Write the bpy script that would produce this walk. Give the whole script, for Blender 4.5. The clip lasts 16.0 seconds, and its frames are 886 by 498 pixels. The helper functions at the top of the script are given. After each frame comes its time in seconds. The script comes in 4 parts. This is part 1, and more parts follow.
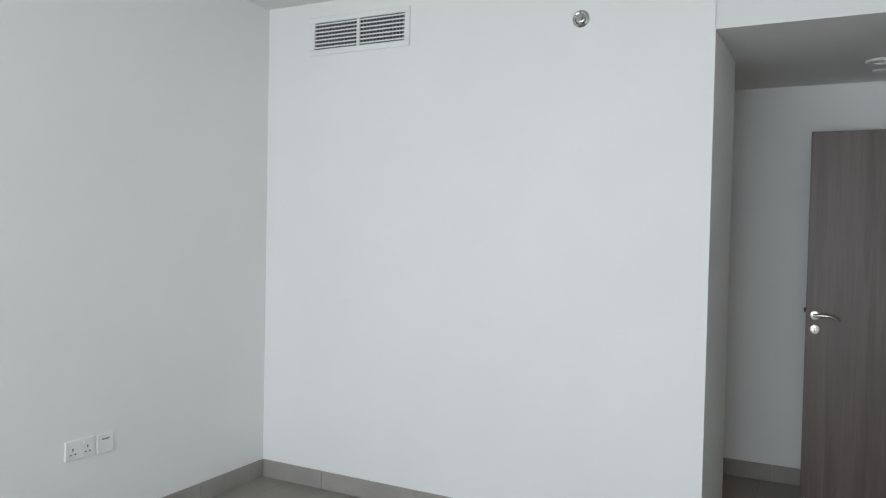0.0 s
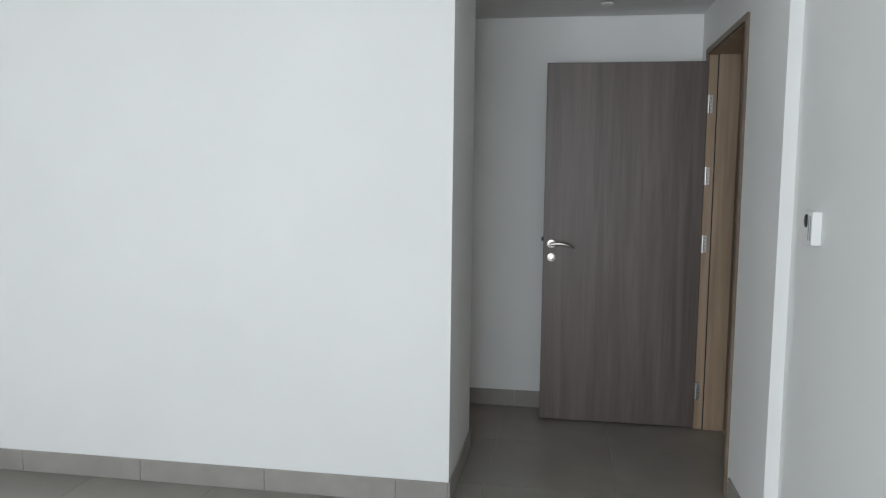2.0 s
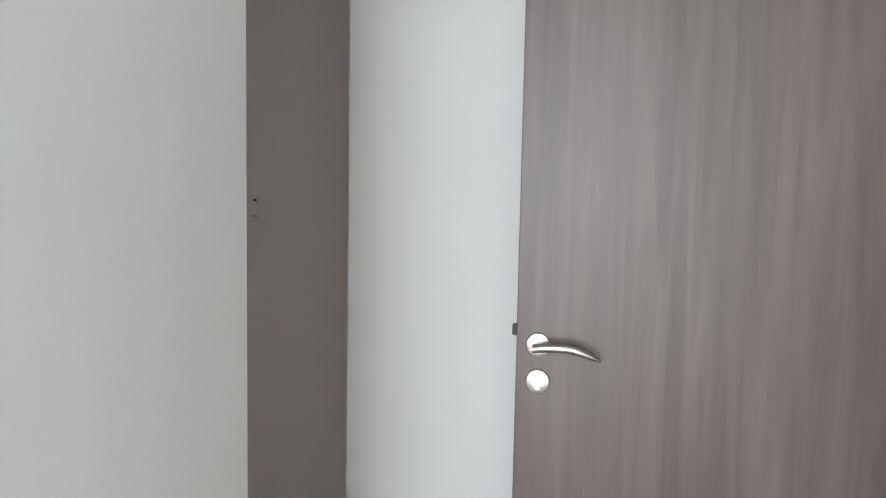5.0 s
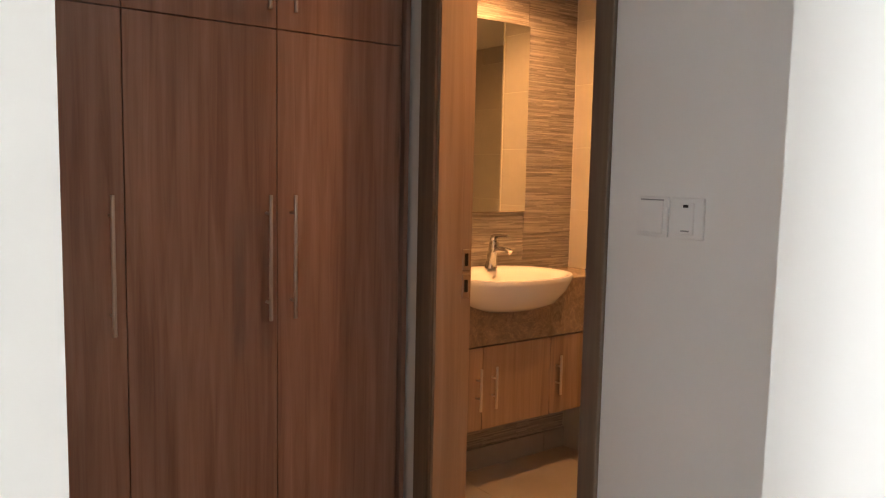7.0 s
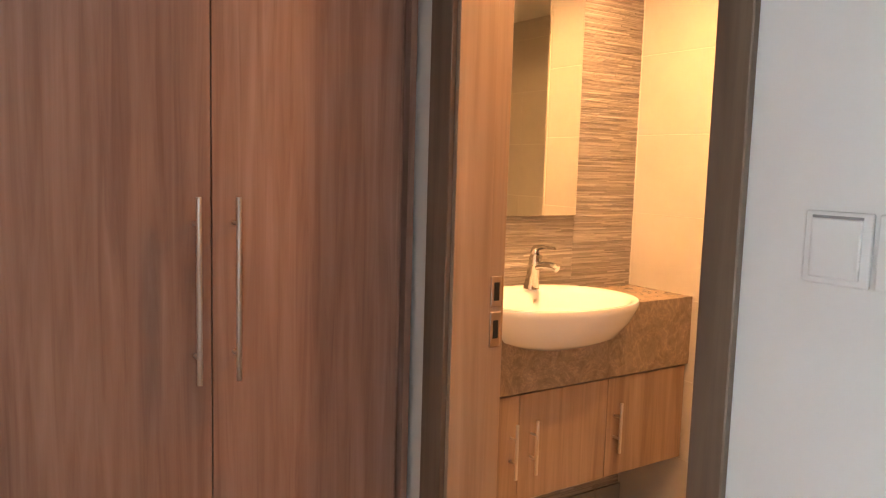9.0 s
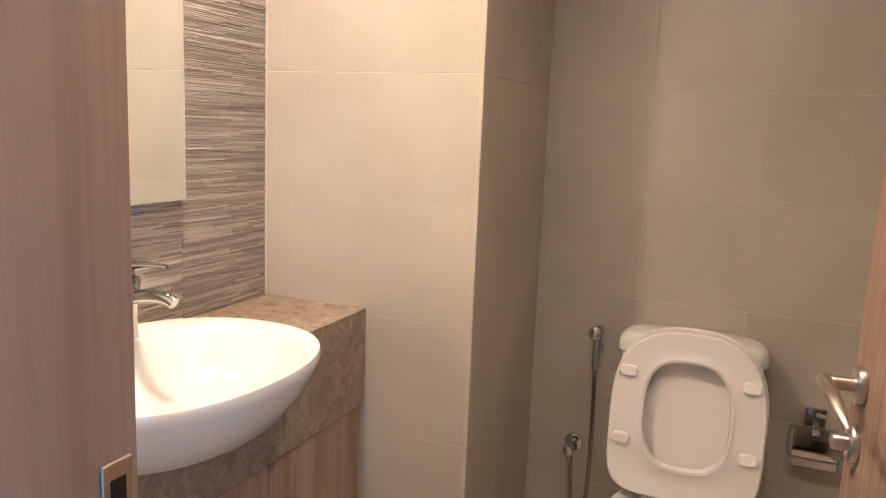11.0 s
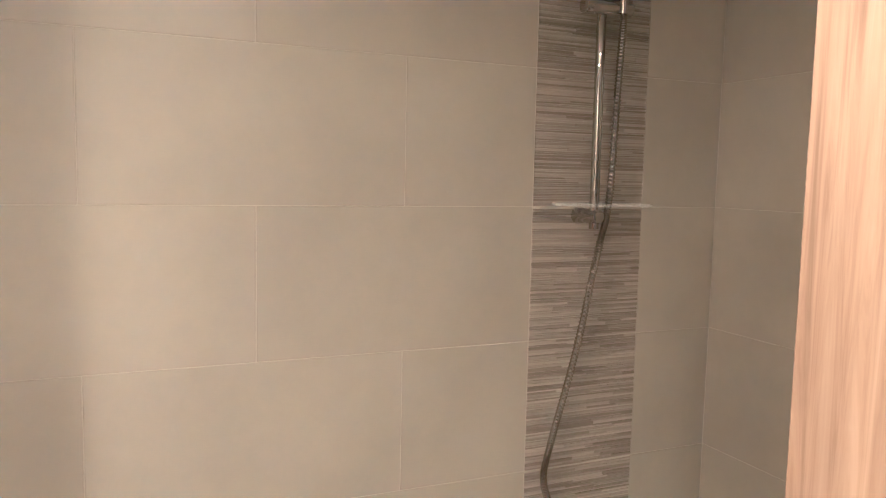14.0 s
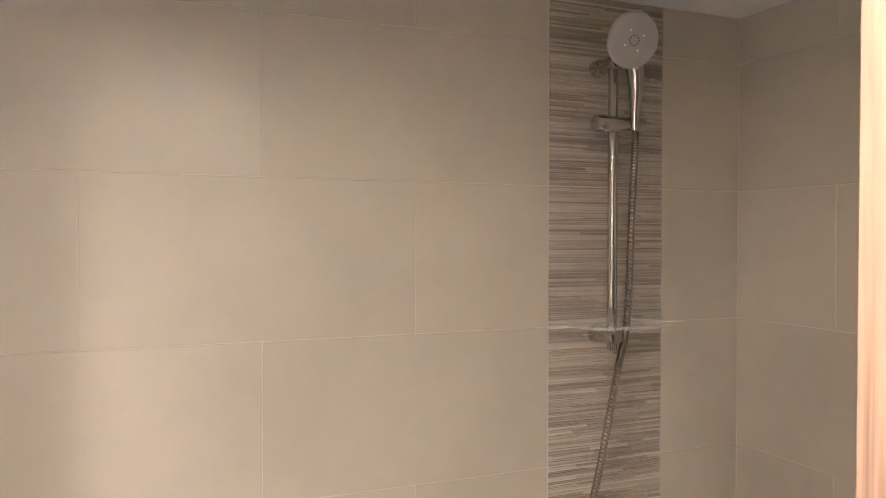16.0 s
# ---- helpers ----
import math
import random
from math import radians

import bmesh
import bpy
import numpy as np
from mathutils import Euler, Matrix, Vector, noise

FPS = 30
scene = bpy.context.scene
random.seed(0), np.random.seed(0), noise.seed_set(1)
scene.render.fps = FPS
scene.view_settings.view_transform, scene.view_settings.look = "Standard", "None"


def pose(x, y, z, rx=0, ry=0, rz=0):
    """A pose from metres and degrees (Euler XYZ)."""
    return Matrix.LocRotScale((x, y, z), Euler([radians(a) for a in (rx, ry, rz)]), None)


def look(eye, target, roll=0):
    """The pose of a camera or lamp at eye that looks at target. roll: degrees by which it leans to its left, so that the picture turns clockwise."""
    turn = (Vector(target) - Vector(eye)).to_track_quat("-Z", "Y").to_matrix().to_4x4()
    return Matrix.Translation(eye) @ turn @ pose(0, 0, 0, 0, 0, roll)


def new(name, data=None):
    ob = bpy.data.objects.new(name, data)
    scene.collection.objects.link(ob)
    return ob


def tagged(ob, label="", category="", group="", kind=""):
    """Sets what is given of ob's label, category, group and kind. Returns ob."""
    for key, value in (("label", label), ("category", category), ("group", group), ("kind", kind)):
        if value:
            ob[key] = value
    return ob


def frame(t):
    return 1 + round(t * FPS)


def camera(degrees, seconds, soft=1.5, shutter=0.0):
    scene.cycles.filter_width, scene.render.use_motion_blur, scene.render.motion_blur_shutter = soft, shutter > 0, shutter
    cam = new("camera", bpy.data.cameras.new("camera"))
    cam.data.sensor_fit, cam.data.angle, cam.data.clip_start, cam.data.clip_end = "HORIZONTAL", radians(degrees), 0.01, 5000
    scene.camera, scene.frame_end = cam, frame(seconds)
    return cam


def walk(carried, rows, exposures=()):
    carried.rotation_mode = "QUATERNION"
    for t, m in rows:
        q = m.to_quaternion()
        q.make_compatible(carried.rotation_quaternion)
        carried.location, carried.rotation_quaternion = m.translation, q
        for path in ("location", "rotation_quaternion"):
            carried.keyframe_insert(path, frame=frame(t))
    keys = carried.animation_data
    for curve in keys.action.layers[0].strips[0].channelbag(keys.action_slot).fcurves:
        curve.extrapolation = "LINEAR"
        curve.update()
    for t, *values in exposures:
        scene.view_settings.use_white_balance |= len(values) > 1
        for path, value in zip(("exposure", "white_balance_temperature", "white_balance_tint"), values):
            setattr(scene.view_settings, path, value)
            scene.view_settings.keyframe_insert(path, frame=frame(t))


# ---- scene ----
cam = camera(60.85, 16.0, soft=1.2)
PATH = [
    (0, (0.499, -3.414, 1.47), (-0.431, -1.644, 1.417), 1.2),
    (0.5, (0.498, -3.388, 1.467), (-0.258, -1.54, 1.369), 0.5),
    (1, (0.471, -3.394, 1.482), (-0.148, -1.497, 1.354), -0.1),
    (1.5, (0.512, -3.325, 1.432), (0.023, -1.391, 1.283), 0.2),
    (2, (0.468, -3.098, 1.407), (0.149, -1.133, 1.217), 0.7),
    (2.5, (0.445, -2.704, 1.401), (0.248, -0.722, 1.219), 1.0),
    (3, (0.423, -2.216, 1.404), (0.373, -0.222, 1.257), 1.1),
    (5.5, (0.498, 0.025, 1.351), (-0.188, 1.893, 1.158), 1.0),
    (6, (0.475, 0.293, 1.342), (-0.597, 1.972, 1.158), 1.2),
    (6.5, (0.408, 0.492, 1.354), (-0.962, 1.935, 1.154), 1.0),
    (7, (0.381, 0.627, 1.361), (-1.22, 1.806, 1.163), 1.2),
    (7.2, (0.364, 0.663, 1.362), (-1.292, 1.767, 1.169), 1.7),
    (7.5, (0.318, 0.684, 1.367), (-1.372, 1.735, 1.16), 1.4),
    (8, (0.222, 0.792, 1.357), (-1.524, 1.745, 1.147), 1.3),
    (10.3, (-0.816, 1.525, 1.369), (-2.03, 3.096, 1.126), 2.2),
    (10.5, (-0.887, 1.59, 1.368), (-1.987, 3.242, 1.117), 2.2),
    (11, (-1.059, 1.693, 1.373), (-1.812, 3.519, 1.058), 2.3),
    (11.5, (-1.21, 1.782, 1.368), (-1.584, 3.712, 0.998), 2.2),
    (12, (-1.27, 1.951, 1.37), (-1.374, 3.913, 0.996), 1.4),
    (12.5, (-1.307, 2.143, 1.381), (-1.122, 4.102, 1.028), 1.6),
    (13, (-1.321, 2.32, 1.431), (-0.87, 4.239, 1.095), 1.5),
    (13.5, (-1.321, 2.434, 1.464), (-0.641, 4.3, 1.227), 1.9),
    (14, (-1.303, 2.487, 1.56), (-0.501, 4.309, 1.371), 1.2),
    (14.5, (-1.296, 2.51, 1.627), (-0.489, 4.337, 1.515), -1.1),
    (15, (-1.279, 2.514, 1.66), (-0.483, 4.349, 1.626), -1.7),
    (15.5, (-1.282, 2.532, 1.689), (-0.498, 4.372, 1.663), -0.4),
    (16, (-1.276, 2.533, 1.692), (-0.51, 4.381, 1.659), 0.1),
]
EXPOSURES = [(0, -0.2, 6500, 10), (1.5, -0.1, 6500, 10), (3.0, 0.1, 6500, 10), (5.3, 1.6, 6600, 11), (6.0, 1.8, 6700, 12), (6.5, 2.1, 6800, 13), (7.0, 2.5, 6900, 13), (7.5, 3.25, 6900, 13), (8.2, 3.5, 6900, 13),
             (10.3, 3.2, 4120, -3), (11.5, 3.06, 3470, -7), (12.0, 3.08, 3420, -8), (12.5, 3.35, 3410, -8), (13.0, 3.5, 3400, -8), (14.0, 3.9, 3370, -7), (16.0, 4.0, 3350, -7)]
walk(cam, [(t, look(eye, target, roll)) for t, eye, target, roll in PATH], EXPOSURES)

# ---- plan (metres) ----
XL, XR_BED, Y_SOUTH = -2.46, 1.262, -5.6      # bedroom
H_BED, H_ALC, H_BATH = 2.715, 2.35, 2.21     # ceilings
Y_RET, Y_BACK, X_CORNER = 0.690, 1.486, -0.107  # thick wall end, wall behind the door, corner of the passage
X_ENTRY, T_ENTRY = 1.215, 0.16                 # wall with the entrance door
X_WARD, Y_WARD_END = -1.600, 1.912            # wardrobe front
YD0, YD1 = 1.96, 2.10                         # wall with the bathroom door
DOOR_L, DOOR_R = -1.466, -0.845               # bathroom door opening
XM, YP, XC, YT, XB = -2.246, 3.342, -1.657, 3.925, 0.062  # bathroom: mirror wall, boxed wall, its corner, toilet wall, tub wall
STRIP_L, STRIP_R = -0.457, -0.163             # ribbed tile strip

# ---- world and light ----
world = bpy.data.worlds.new("world")
scene.world = world
world.use_nodes = True
wn = world.node_tree.nodes
sky = wn.new("ShaderNodeTexSky")
sky.sky_type, sky.sun_disc = "NISHITA", False
sky.sun_elevation, sky.sun_rotation = radians(55), radians(20)
wn["Background"].inputs["Strength"].default_value = 0.12
world.node_tree.links.new(sky.outputs["Color"], wn["Background"].inputs["Color"])

sun = new("sun", bpy.data.lights.new("sun", "SUN"))
sun.data.energy, sun.data.angle, sun.data.color = 3.0, radians(0.5), (1.0, 0.95, 0.88)
sun.matrix_world = look((6, 14, 22), (0, 0, 0))


def area(name, m, sx, sy, watts, color, shape="RECTANGLE", spread=180):
    lamp = new(name, bpy.data.lights.new(name, "AREA"))
    d = lamp.data
    d.shape, d.size, d.size_y, d.energy, d.color, d.spread = shape, sx, sy, watts, color, radians(spread)
    lamp.matrix_world = m
    return lamp


# sky light in the bedroom's window; warm fill lamp added in the windowless hall
area("window_light", look((-0.7, -5.5, 1.35), (-0.3, 0, 1.3)), 3.0, 2.2, 128, (0.875, 0.945, 1.0))
area("hall_light", look((3.3, 1.6, 2.3), (3.0, 3.6, 0.4)), 0.5, 0.5, 6, (1.0, 0.9, 0.75))
# warm downlights of the bathroom
WARM = (1.0, 0.46, 0.165)
area("vanity_light", look((-1.97, 2.74, H_BATH - 0.012), (-1.97, 2.7401, 0)), 0.085, 0.085, 2.85, WARM, "DISK", 165)
area("tub_light", look((-1.12, 2.58, H_BATH - 0.012), (-1.12, 2.5801, 0)), 0.085, 0.085, 2.0, WARM, "DISK", 172)


# ---- materials ----
def material(name, color=(0.8, 0.8, 0.8), rough=0.5, metal=0.0):
    m = bpy.data.materials.new(name)
    m.use_nodes = True
    b = m.node_tree.nodes["Principled BSDF"]
    b.inputs["Base Color"].default_value = (*color, 1)
    b.inputs["Roughness"].default_value = rough
    b.inputs["Metallic"].default_value = metal
    return m


def nodes_of(m):
    t = m.node_tree
    return t.nodes, t.links, t.nodes["Principled BSDF"]


def coords(m, scale=(1, 1, 1)):
    n, l, b = nodes_of(m)
    g = n.new("ShaderNodeNewGeometry")
    p = n.new("ShaderNodeMapping")
    p.inputs["Scale"].default_value = scale
    l.new(g.outputs["Position"], p.inputs["Vector"])
    return p.outputs["Vector"]


def noise_node(m, vec, scale, detail=4.0, rough=0.55, distort=0.0):
    n, l, b = nodes_of(m)
    t = n.new("ShaderNodeTexNoise")
    t.inputs["Scale"].default_value, t.inputs["Detail"].default_value = scale, detail
    t.inputs["Roughness"].default_value, t.inputs["Distortion"].default_value = rough, distort
    l.new(vec, t.inputs["Vector"])
    return t.outputs["Fac"]


def ramp(m, fac, stops):
    n, l, b = nodes_of(m)
    r = n.new("ShaderNodeValToRGB")
    e = r.color_ramp.elements
    while len(e) < len(stops):
        e.new(0.5)
    for el, (pos, col) in zip(e, stops):
        el.position, el.color = pos, (*col, 1)
    l.new(fac, r.inputs["Fac"])
    return r.outputs["Color"]


def mix(m, a, b_, fac, mode="MIX"):
    n, l, b = nodes_of(m)
    x = n.new("ShaderNodeMix")
    x.data_type, x.blend_type = "RGBA", mode
    for s, v in ((x.inputs[6], a), (x.inputs[7], b_), (x.inputs[0], fac)):
        if isinstance(v, (int, float)):
            s.default_value = v
        elif isinstance(v, tuple):
            s.default_value = (*v, 1)
        else:
            l.new(v, s)
    return x.outputs[2]


def bump(m, height, strength, dist):
    n, l, b = nodes_of(m)
    u = n.new("ShaderNodeBump")
    u.inputs["Strength"].default_value, u.inputs["Distance"].default_value = strength, dist
    l.new(height, u.inputs["Height"])
    l.new(u.outputs["Normal"], b.inputs["Normal"])


def set_color(m, socket):
    n, l, b = nodes_of(m)
    l.new(socket, b.inputs["Base Color"])


def paint(name, color, rough=0.6):
    m = material(name, color, rough)
    v = coords(m)
    big = noise_node(m, v, 1.1, 3)
    c2 = tuple(c * 0.965 for c in color)
    set_color(m, ramp(m, big, [(0.35, c2), (0.65, color)]))
    bump(m, noise_node(m, v, 260, 3), 0.12, 0.0006)
    return m


def wood(name, dark, mid, light, axis="Z", rough=0.42, scale=1.0):
    """Laminate with its grain along one axis."""
    m = material(name, mid, rough)
    s = {"Z": (26, 26, 1.1), "X": (1.1, 26, 26), "Y": (26, 1.1, 26)}[axis]
    v = coords(m, tuple(k * scale for k in s))
    grain = noise_node(m, v, 1.0, 7, 0.62, 0.6)
    base = ramp(m, grain, [(0.30, dark), (0.5, mid), (0.72, light)])
    s2 = {"Z": (4, 4, 0.35), "X": (0.35, 4, 4), "Y": (4, 0.35, 4)}[axis]
    broad = noise_node(m, coords(m, tuple(k * scale for k in s2)), 1.0, 4, 0.5, 1.2)
    shade = ramp(m, broad, [(0.32, (0.82, 0.805, 0.79)), (0.62, (1.05, 1.04, 1.03))])
    set_color(m, mix(m, base, shade, 1.0, "MULTIPLY"))
    fine = {"Z": (300, 300, 9), "X": (9, 300, 300), "Y": (300, 9, 300)}[axis]
    bump(m, noise_node(m, coords(m, fine), 1.0, 3), 0.25, 0.0005)
    return m


def glazed(name, color, rough, spots, bump_scale=0, vary=0.05):
    """Tile or stoneware with a cloudy body and a small change from piece to piece."""
    m = material(name, color, rough)
    n, l, b = nodes_of(m)
    v = coords(m)
    cloud = noise_node(m, v, spots, 6, 0.6)
    lo, hi = tuple(c * 0.90 for c in color), tuple(min(1, c * 1.07) for c in color)
    base = ramp(m, cloud, [(0.34, lo), (0.66, hi)])
    o = n.new("ShaderNodeObjectInfo")
    var = ramp(m, o.outputs["Random"], [(0, (1 - vary,) * 3), (1, (1 + vary * 0.4,) * 3)])
    set_color(m, mix(m, base, var, 1.0, "MULTIPLY"))
    bump(m, noise_node(m, v, 420, 3), 0.10, 0.0005)
    return m


PAINT = paint("wall_paint", (0.85, 0.85, 0.835))
CEIL = paint("ceiling_paint", (0.80, 0.80, 0.79), 0.75)
BATH_CEIL = paint("bath_ceiling_paint", (0.78, 0.77, 0.74), 0.7)
FLOOR = glazed("floor_tile", (0.26, 0.24, 0.215), 0.32, 3.0)
SKIRT = glazed("skirting_tile", (0.33, 0.31, 0.285), 0.38, 5.0)
GROUT = material("grout", (0.52, 0.49, 0.45), 0.9)
TILE = glazed("bath_tile", (0.465, 0.435, 0.372), 0.36, 2.2, vary=0.04)
BATH_FLOOR = glazed("bath_floor_tile", (0.60, 0.55, 0.48), 0.4, 3.0)
BATH_GROUT = material("bath_grout", (0.58, 0.55, 0.48), 0.9)
DOOR_WOOD = wood("door_laminate", (0.096, 0.074, 0.066), (0.128, 0.100, 0.090), (0.164, 0.132, 0.119))
WARD_WOOD = wood("wardrobe_laminate", (0.29, 0.172, 0.132), (0.38, 0.242, 0.189), (0.46, 0.313, 0.252), scale=1.7)
FRAME_WOOD = wood("frame_laminate", (0.32, 0.228, 0.152), (0.40, 0.290, 0.198), (0.47, 0.345, 0.242), rough=0.45)
CASING_WOOD = wood("casing_laminate", (0.135, 0.095, 0.066), (0.19, 0.138, 0.098), (0.24, 0.18, 0.13), rough=0.45)
BATH_LEAF = wood("bath_door_laminate", (0.19, 0.128, 0.088), (0.30, 0.215, 0.152), (0.37, 0.277, 0.205), scale=4.5)
VAN_WOOD = wood("vanity_laminate", (0.24, 0.165, 0.115), (0.33, 0.235, 0.17), (0.42, 0.31, 0.235))
CERAMIC = material("white_ceramic", (0.72, 0.715, 0.70), 0.12)
PLASTIC = material("white_plastic", (0.82, 0.82, 0.81), 0.32)
SEAT_PLASTIC = material("seat_plastic", (0.78, 0.755, 0.75), 0.24)
BUFFER = material("buffer_rubber", (0.82, 0.79, 0.76), 0.45)
ACRYLIC = material("tub_acrylic", (0.80, 0.79, 0.76), 0.14)
CHROME = material("chrome", (0.55, 0.54, 0.53), 0.06, 1.0)
STEEL = material("brushed_steel", (0.62, 0.58, 0.54), 0.28, 1.0)
HOSE = material("hose_steel", (0.42, 0.39, 0.35), 0.2, 1.0)
BLACK = material("black_plastic", (0.012, 0.012, 0.013), 0.45)
# near-black that stands for the shade inside the grille and the strike plates
DARK = material("hole_shade_black", (0.01, 0.01, 0.01), 0.8)
GREY_RUB = material("spray_face", (0.40, 0.40, 0.41), 0.45)
GREEN = material("green_indicator", (0.02, 0.20, 0.06), 0.4)
MIRROR = material("mirror_glass", (0.90, 0.93, 0.90), 0.015, 1.0)
SLOT = material("slot_grey", (0.30, 0.30, 0.31), 0.5)
BRASS = material("hinge_steel", (0.75, 0.74, 0.73), 0.3, 1.0)
ALU = material("window_aluminium", (0.30, 0.31, 0.33), 0.4, 0.6)
LAMP = material("lamp_diffuser", (0.9, 0.88, 0.82), 0.4)
LAMP.node_tree.nodes["Principled BSDF"].inputs["Emission Color"].default_value = (1.0, 0.55, 0.24, 1)
LAMP.node_tree.nodes["Principled BSDF"].inputs["Emission Strength"].default_value = 4.0
GLASS = material("clear_glass", (1, 1, 1), 0.02)
GLASS.node_tree.nodes["Principled BSDF"].inputs["Transmission Weight"].default_value = 1.0
CLEAR = material("clear_acrylic", (0.97, 0.98, 0.98), 0.03)
CLEAR.node_tree.nodes["Principled BSDF"].inputs["Alpha"].default_value = 0.22
TRIM = material("trim_pvc", (0.48, 0.45, 0.385), 0.35)
GROUND = paint("ground_sand", (0.30, 0.26, 0.20), 0.9)

MARBLE = material("brown_marble", (0.25, 0.18, 0.12), 0.22)
mv = coords(MARBLE)
mcol = ramp(MARBLE, noise_node(MARBLE, mv, 14, 9, 0.68, 1.6), [(0.28, (0.165, 0.125, 0.088)), (0.5, (0.25, 0.195, 0.142)), (0.75, (0.34, 0.272, 0.205))])
mvein = ramp(MARBLE, noise_node(MARBLE, mv, 6, 8, 0.7, 3.0), [(0.47, (1, 1, 1)), (0.5, (1.35, 1.3, 1.25)), (0.53, (1, 1, 1))])
set_color(MARBLE, mix(MARBLE, mcol, mvein, 1.0, "MULTIPLY"))

RIB = material("ribbed_tile", (0.33, 0.28, 0.24), 0.5)
rn, rl, rb = nodes_of(RIB)
rgeo = rn.new("ShaderNodeNewGeometry")
rcol = ramp(RIB, rgeo.outputs["Random Per Island"], [(0.0, (0.29, 0.255, 0.22)), (0.45, (0.385, 0.348, 0.305)), (0.8, (0.475, 0.432, 0.385)), (1.0, (0.57, 0.52, 0.465))])
rvar = ramp(RIB, noise_node(RIB, coords(RIB, (6, 6, 90)), 1.0, 6, 0.65, 0.5), [(0.3, (0.78, 0.77, 0.76)), (0.7, (1.12, 1.12, 1.12))])
set_color(RIB, mix(RIB, rcol, rvar, 1.0, "MULTIPLY"))
bump(RIB, noise_node(RIB, coords(RIB, (20, 20, 300)), 1.0, 4), 0.4, 0.001)


# ---- mesh helpers ----
def finish(name, bm, mat, smooth=False):
    bmesh.ops.recalc_face_normals(bm, faces=bm.faces)
    me = bpy.data.meshes.new(name)
    bm.to_mesh(me)
    bm.free()
    me.materials.append(mat)
    if smooth:
        me.shade_smooth()
        me.set_sharp_from_angle(angle=radians(38))
    return me


def part(name, bm, mat, parent=None, label="", smooth=False):
    ob = new(name, finish(name, bm, mat, smooth))
    if parent is not None:
        ob.parent = parent
    return tagged(ob, label) if label else ob


def box(x0, y0, z0, x1, y1, z1, bevel=0.0, seg=2, bm=None):
    tmp = bmesh.new()
    bmesh.ops.create_cube(tmp, size=1)
    bmesh.ops.scale(tmp, vec=(abs(x1 - x0), abs(y1 - y0), abs(z1 - z0)), verts=tmp.verts)
    bmesh.ops.translate(tmp, vec=((x0 + x1) / 2, (y0 + y1) / 2, (z0 + z1) / 2), verts=tmp.verts)
    if bevel:
        bmesh.ops.bevel(tmp, geom=tmp.edges[:], offset=bevel, segments=seg, affect="EDGES", profile=0.5)
    return join(bm, tmp)


def join(bm, tmp):
    if bm is None:
        return tmp
    me = bpy.data.meshes.new("tmp")
    tmp.to_mesh(me)
    tmp.free()
    bm.from_mesh(me)
    bpy.data.meshes.remove(me)
    return bm


def cyl(a, b, r, r2=None, seg=24, bevel=0.0, bm=None):
    """A rod from a to b, of radius r at a and r2 at b."""
    a, b = Vector(a), Vector(b)
    tmp = bmesh.new()
    bmesh.ops.create_cone(tmp, cap_ends=True, segments=seg, radius1=r, radius2=r if r2 is None else r2, depth=(b - a).length)
    if bevel:
        rims = [e for e in tmp.edges if abs(e.verts[0].co.z - e.verts[1].co.z) < 1e-6]
        bmesh.ops.bevel(tmp, geom=rims, offset=bevel, segments=2, affect="EDGES", profile=0.5)
    q = Vector((0, 0, 1)).rotation_difference((b - a).normalized())
    bmesh.ops.transform(tmp, matrix=Matrix.Translation((a + b) / 2) @ q.to_matrix().to_4x4(), verts=tmp.verts)
    return join(bm, tmp)


def tube(points, radii, seg=12, bm=None, ridge=0.0, steps=0, flat=1.0):
    """A round bar along a smooth line through points; ridge gives a wound hose."""
    pts = [Vector(p) for p in points]
    n = steps or 10 * (len(pts) - 1)

    def at(u):
        k = min(int(u), len(pts) - 2)
        f = u - k
        p0, p1, p2, p3 = pts[max(k - 1, 0)], pts[k], pts[k + 1], pts[min(k + 2, len(pts) - 1)]
        return 0.5 * ((2 * p1) + (p2 - p0) * f + (2 * p0 - 5 * p1 + 4 * p2 - p3) * f * f + (3 * p1 - p0 - 3 * p2 + p3) * f ** 3)

    tmp, rings, prev = bmesh.new(), [], None
    for i in range(n + 1):
        u = (len(pts) - 1) * i / n
        c = at(u)
        d = (at(min(u + 0.01, len(pts) - 1)) - at(max(u - 0.01, 0))).normalized()
        side = d.orthogonal().normalized() if prev is None else (prev - d * prev.dot(d)).normalized()
        prev = side
        up = d.cross(side)
        k = min(int(u), len(radii) - 2)
        r = radii[k] + (radii[k + 1] - radii[k]) * (u - k)
        if ridge:
            r *= 1 + ridge * (1 if i % 2 else -1)
        rings.append([tmp.verts.new(c + side * r * math.cos(a) + up * r * flat * math.sin(a)) for a in (2 * math.pi * j / seg for j in range(seg))])
    for a, b in zip(rings, rings[1:]):
        for j in range(seg):
            tmp.faces.new((a[j], a[(j + 1) % seg], b[(j + 1) % seg], b[j]))
    tmp.faces.new(rings[0][::-1])
    tmp.faces.new(rings[-1])
    return join(bm, tmp)


def loft(rings, cap0=True, cap1=True, bm=None):
    """A skin over rings of equal point counts."""
    tmp = bmesh.new()
    vs = [[tmp.verts.new(p) for p in r] for r in rings]
    k = len(vs[0])
    for a, b in zip(vs, vs[1:]):
        for j in range(k):
            tmp.faces.new((a[j], a[(j + 1) % k], b[(j + 1) % k], b[j]))
    if cap0:
        tmp.faces.new(vs[0][::-1])
    if cap1:
        tmp.faces.new(vs[-1])
    return join(bm, tmp)


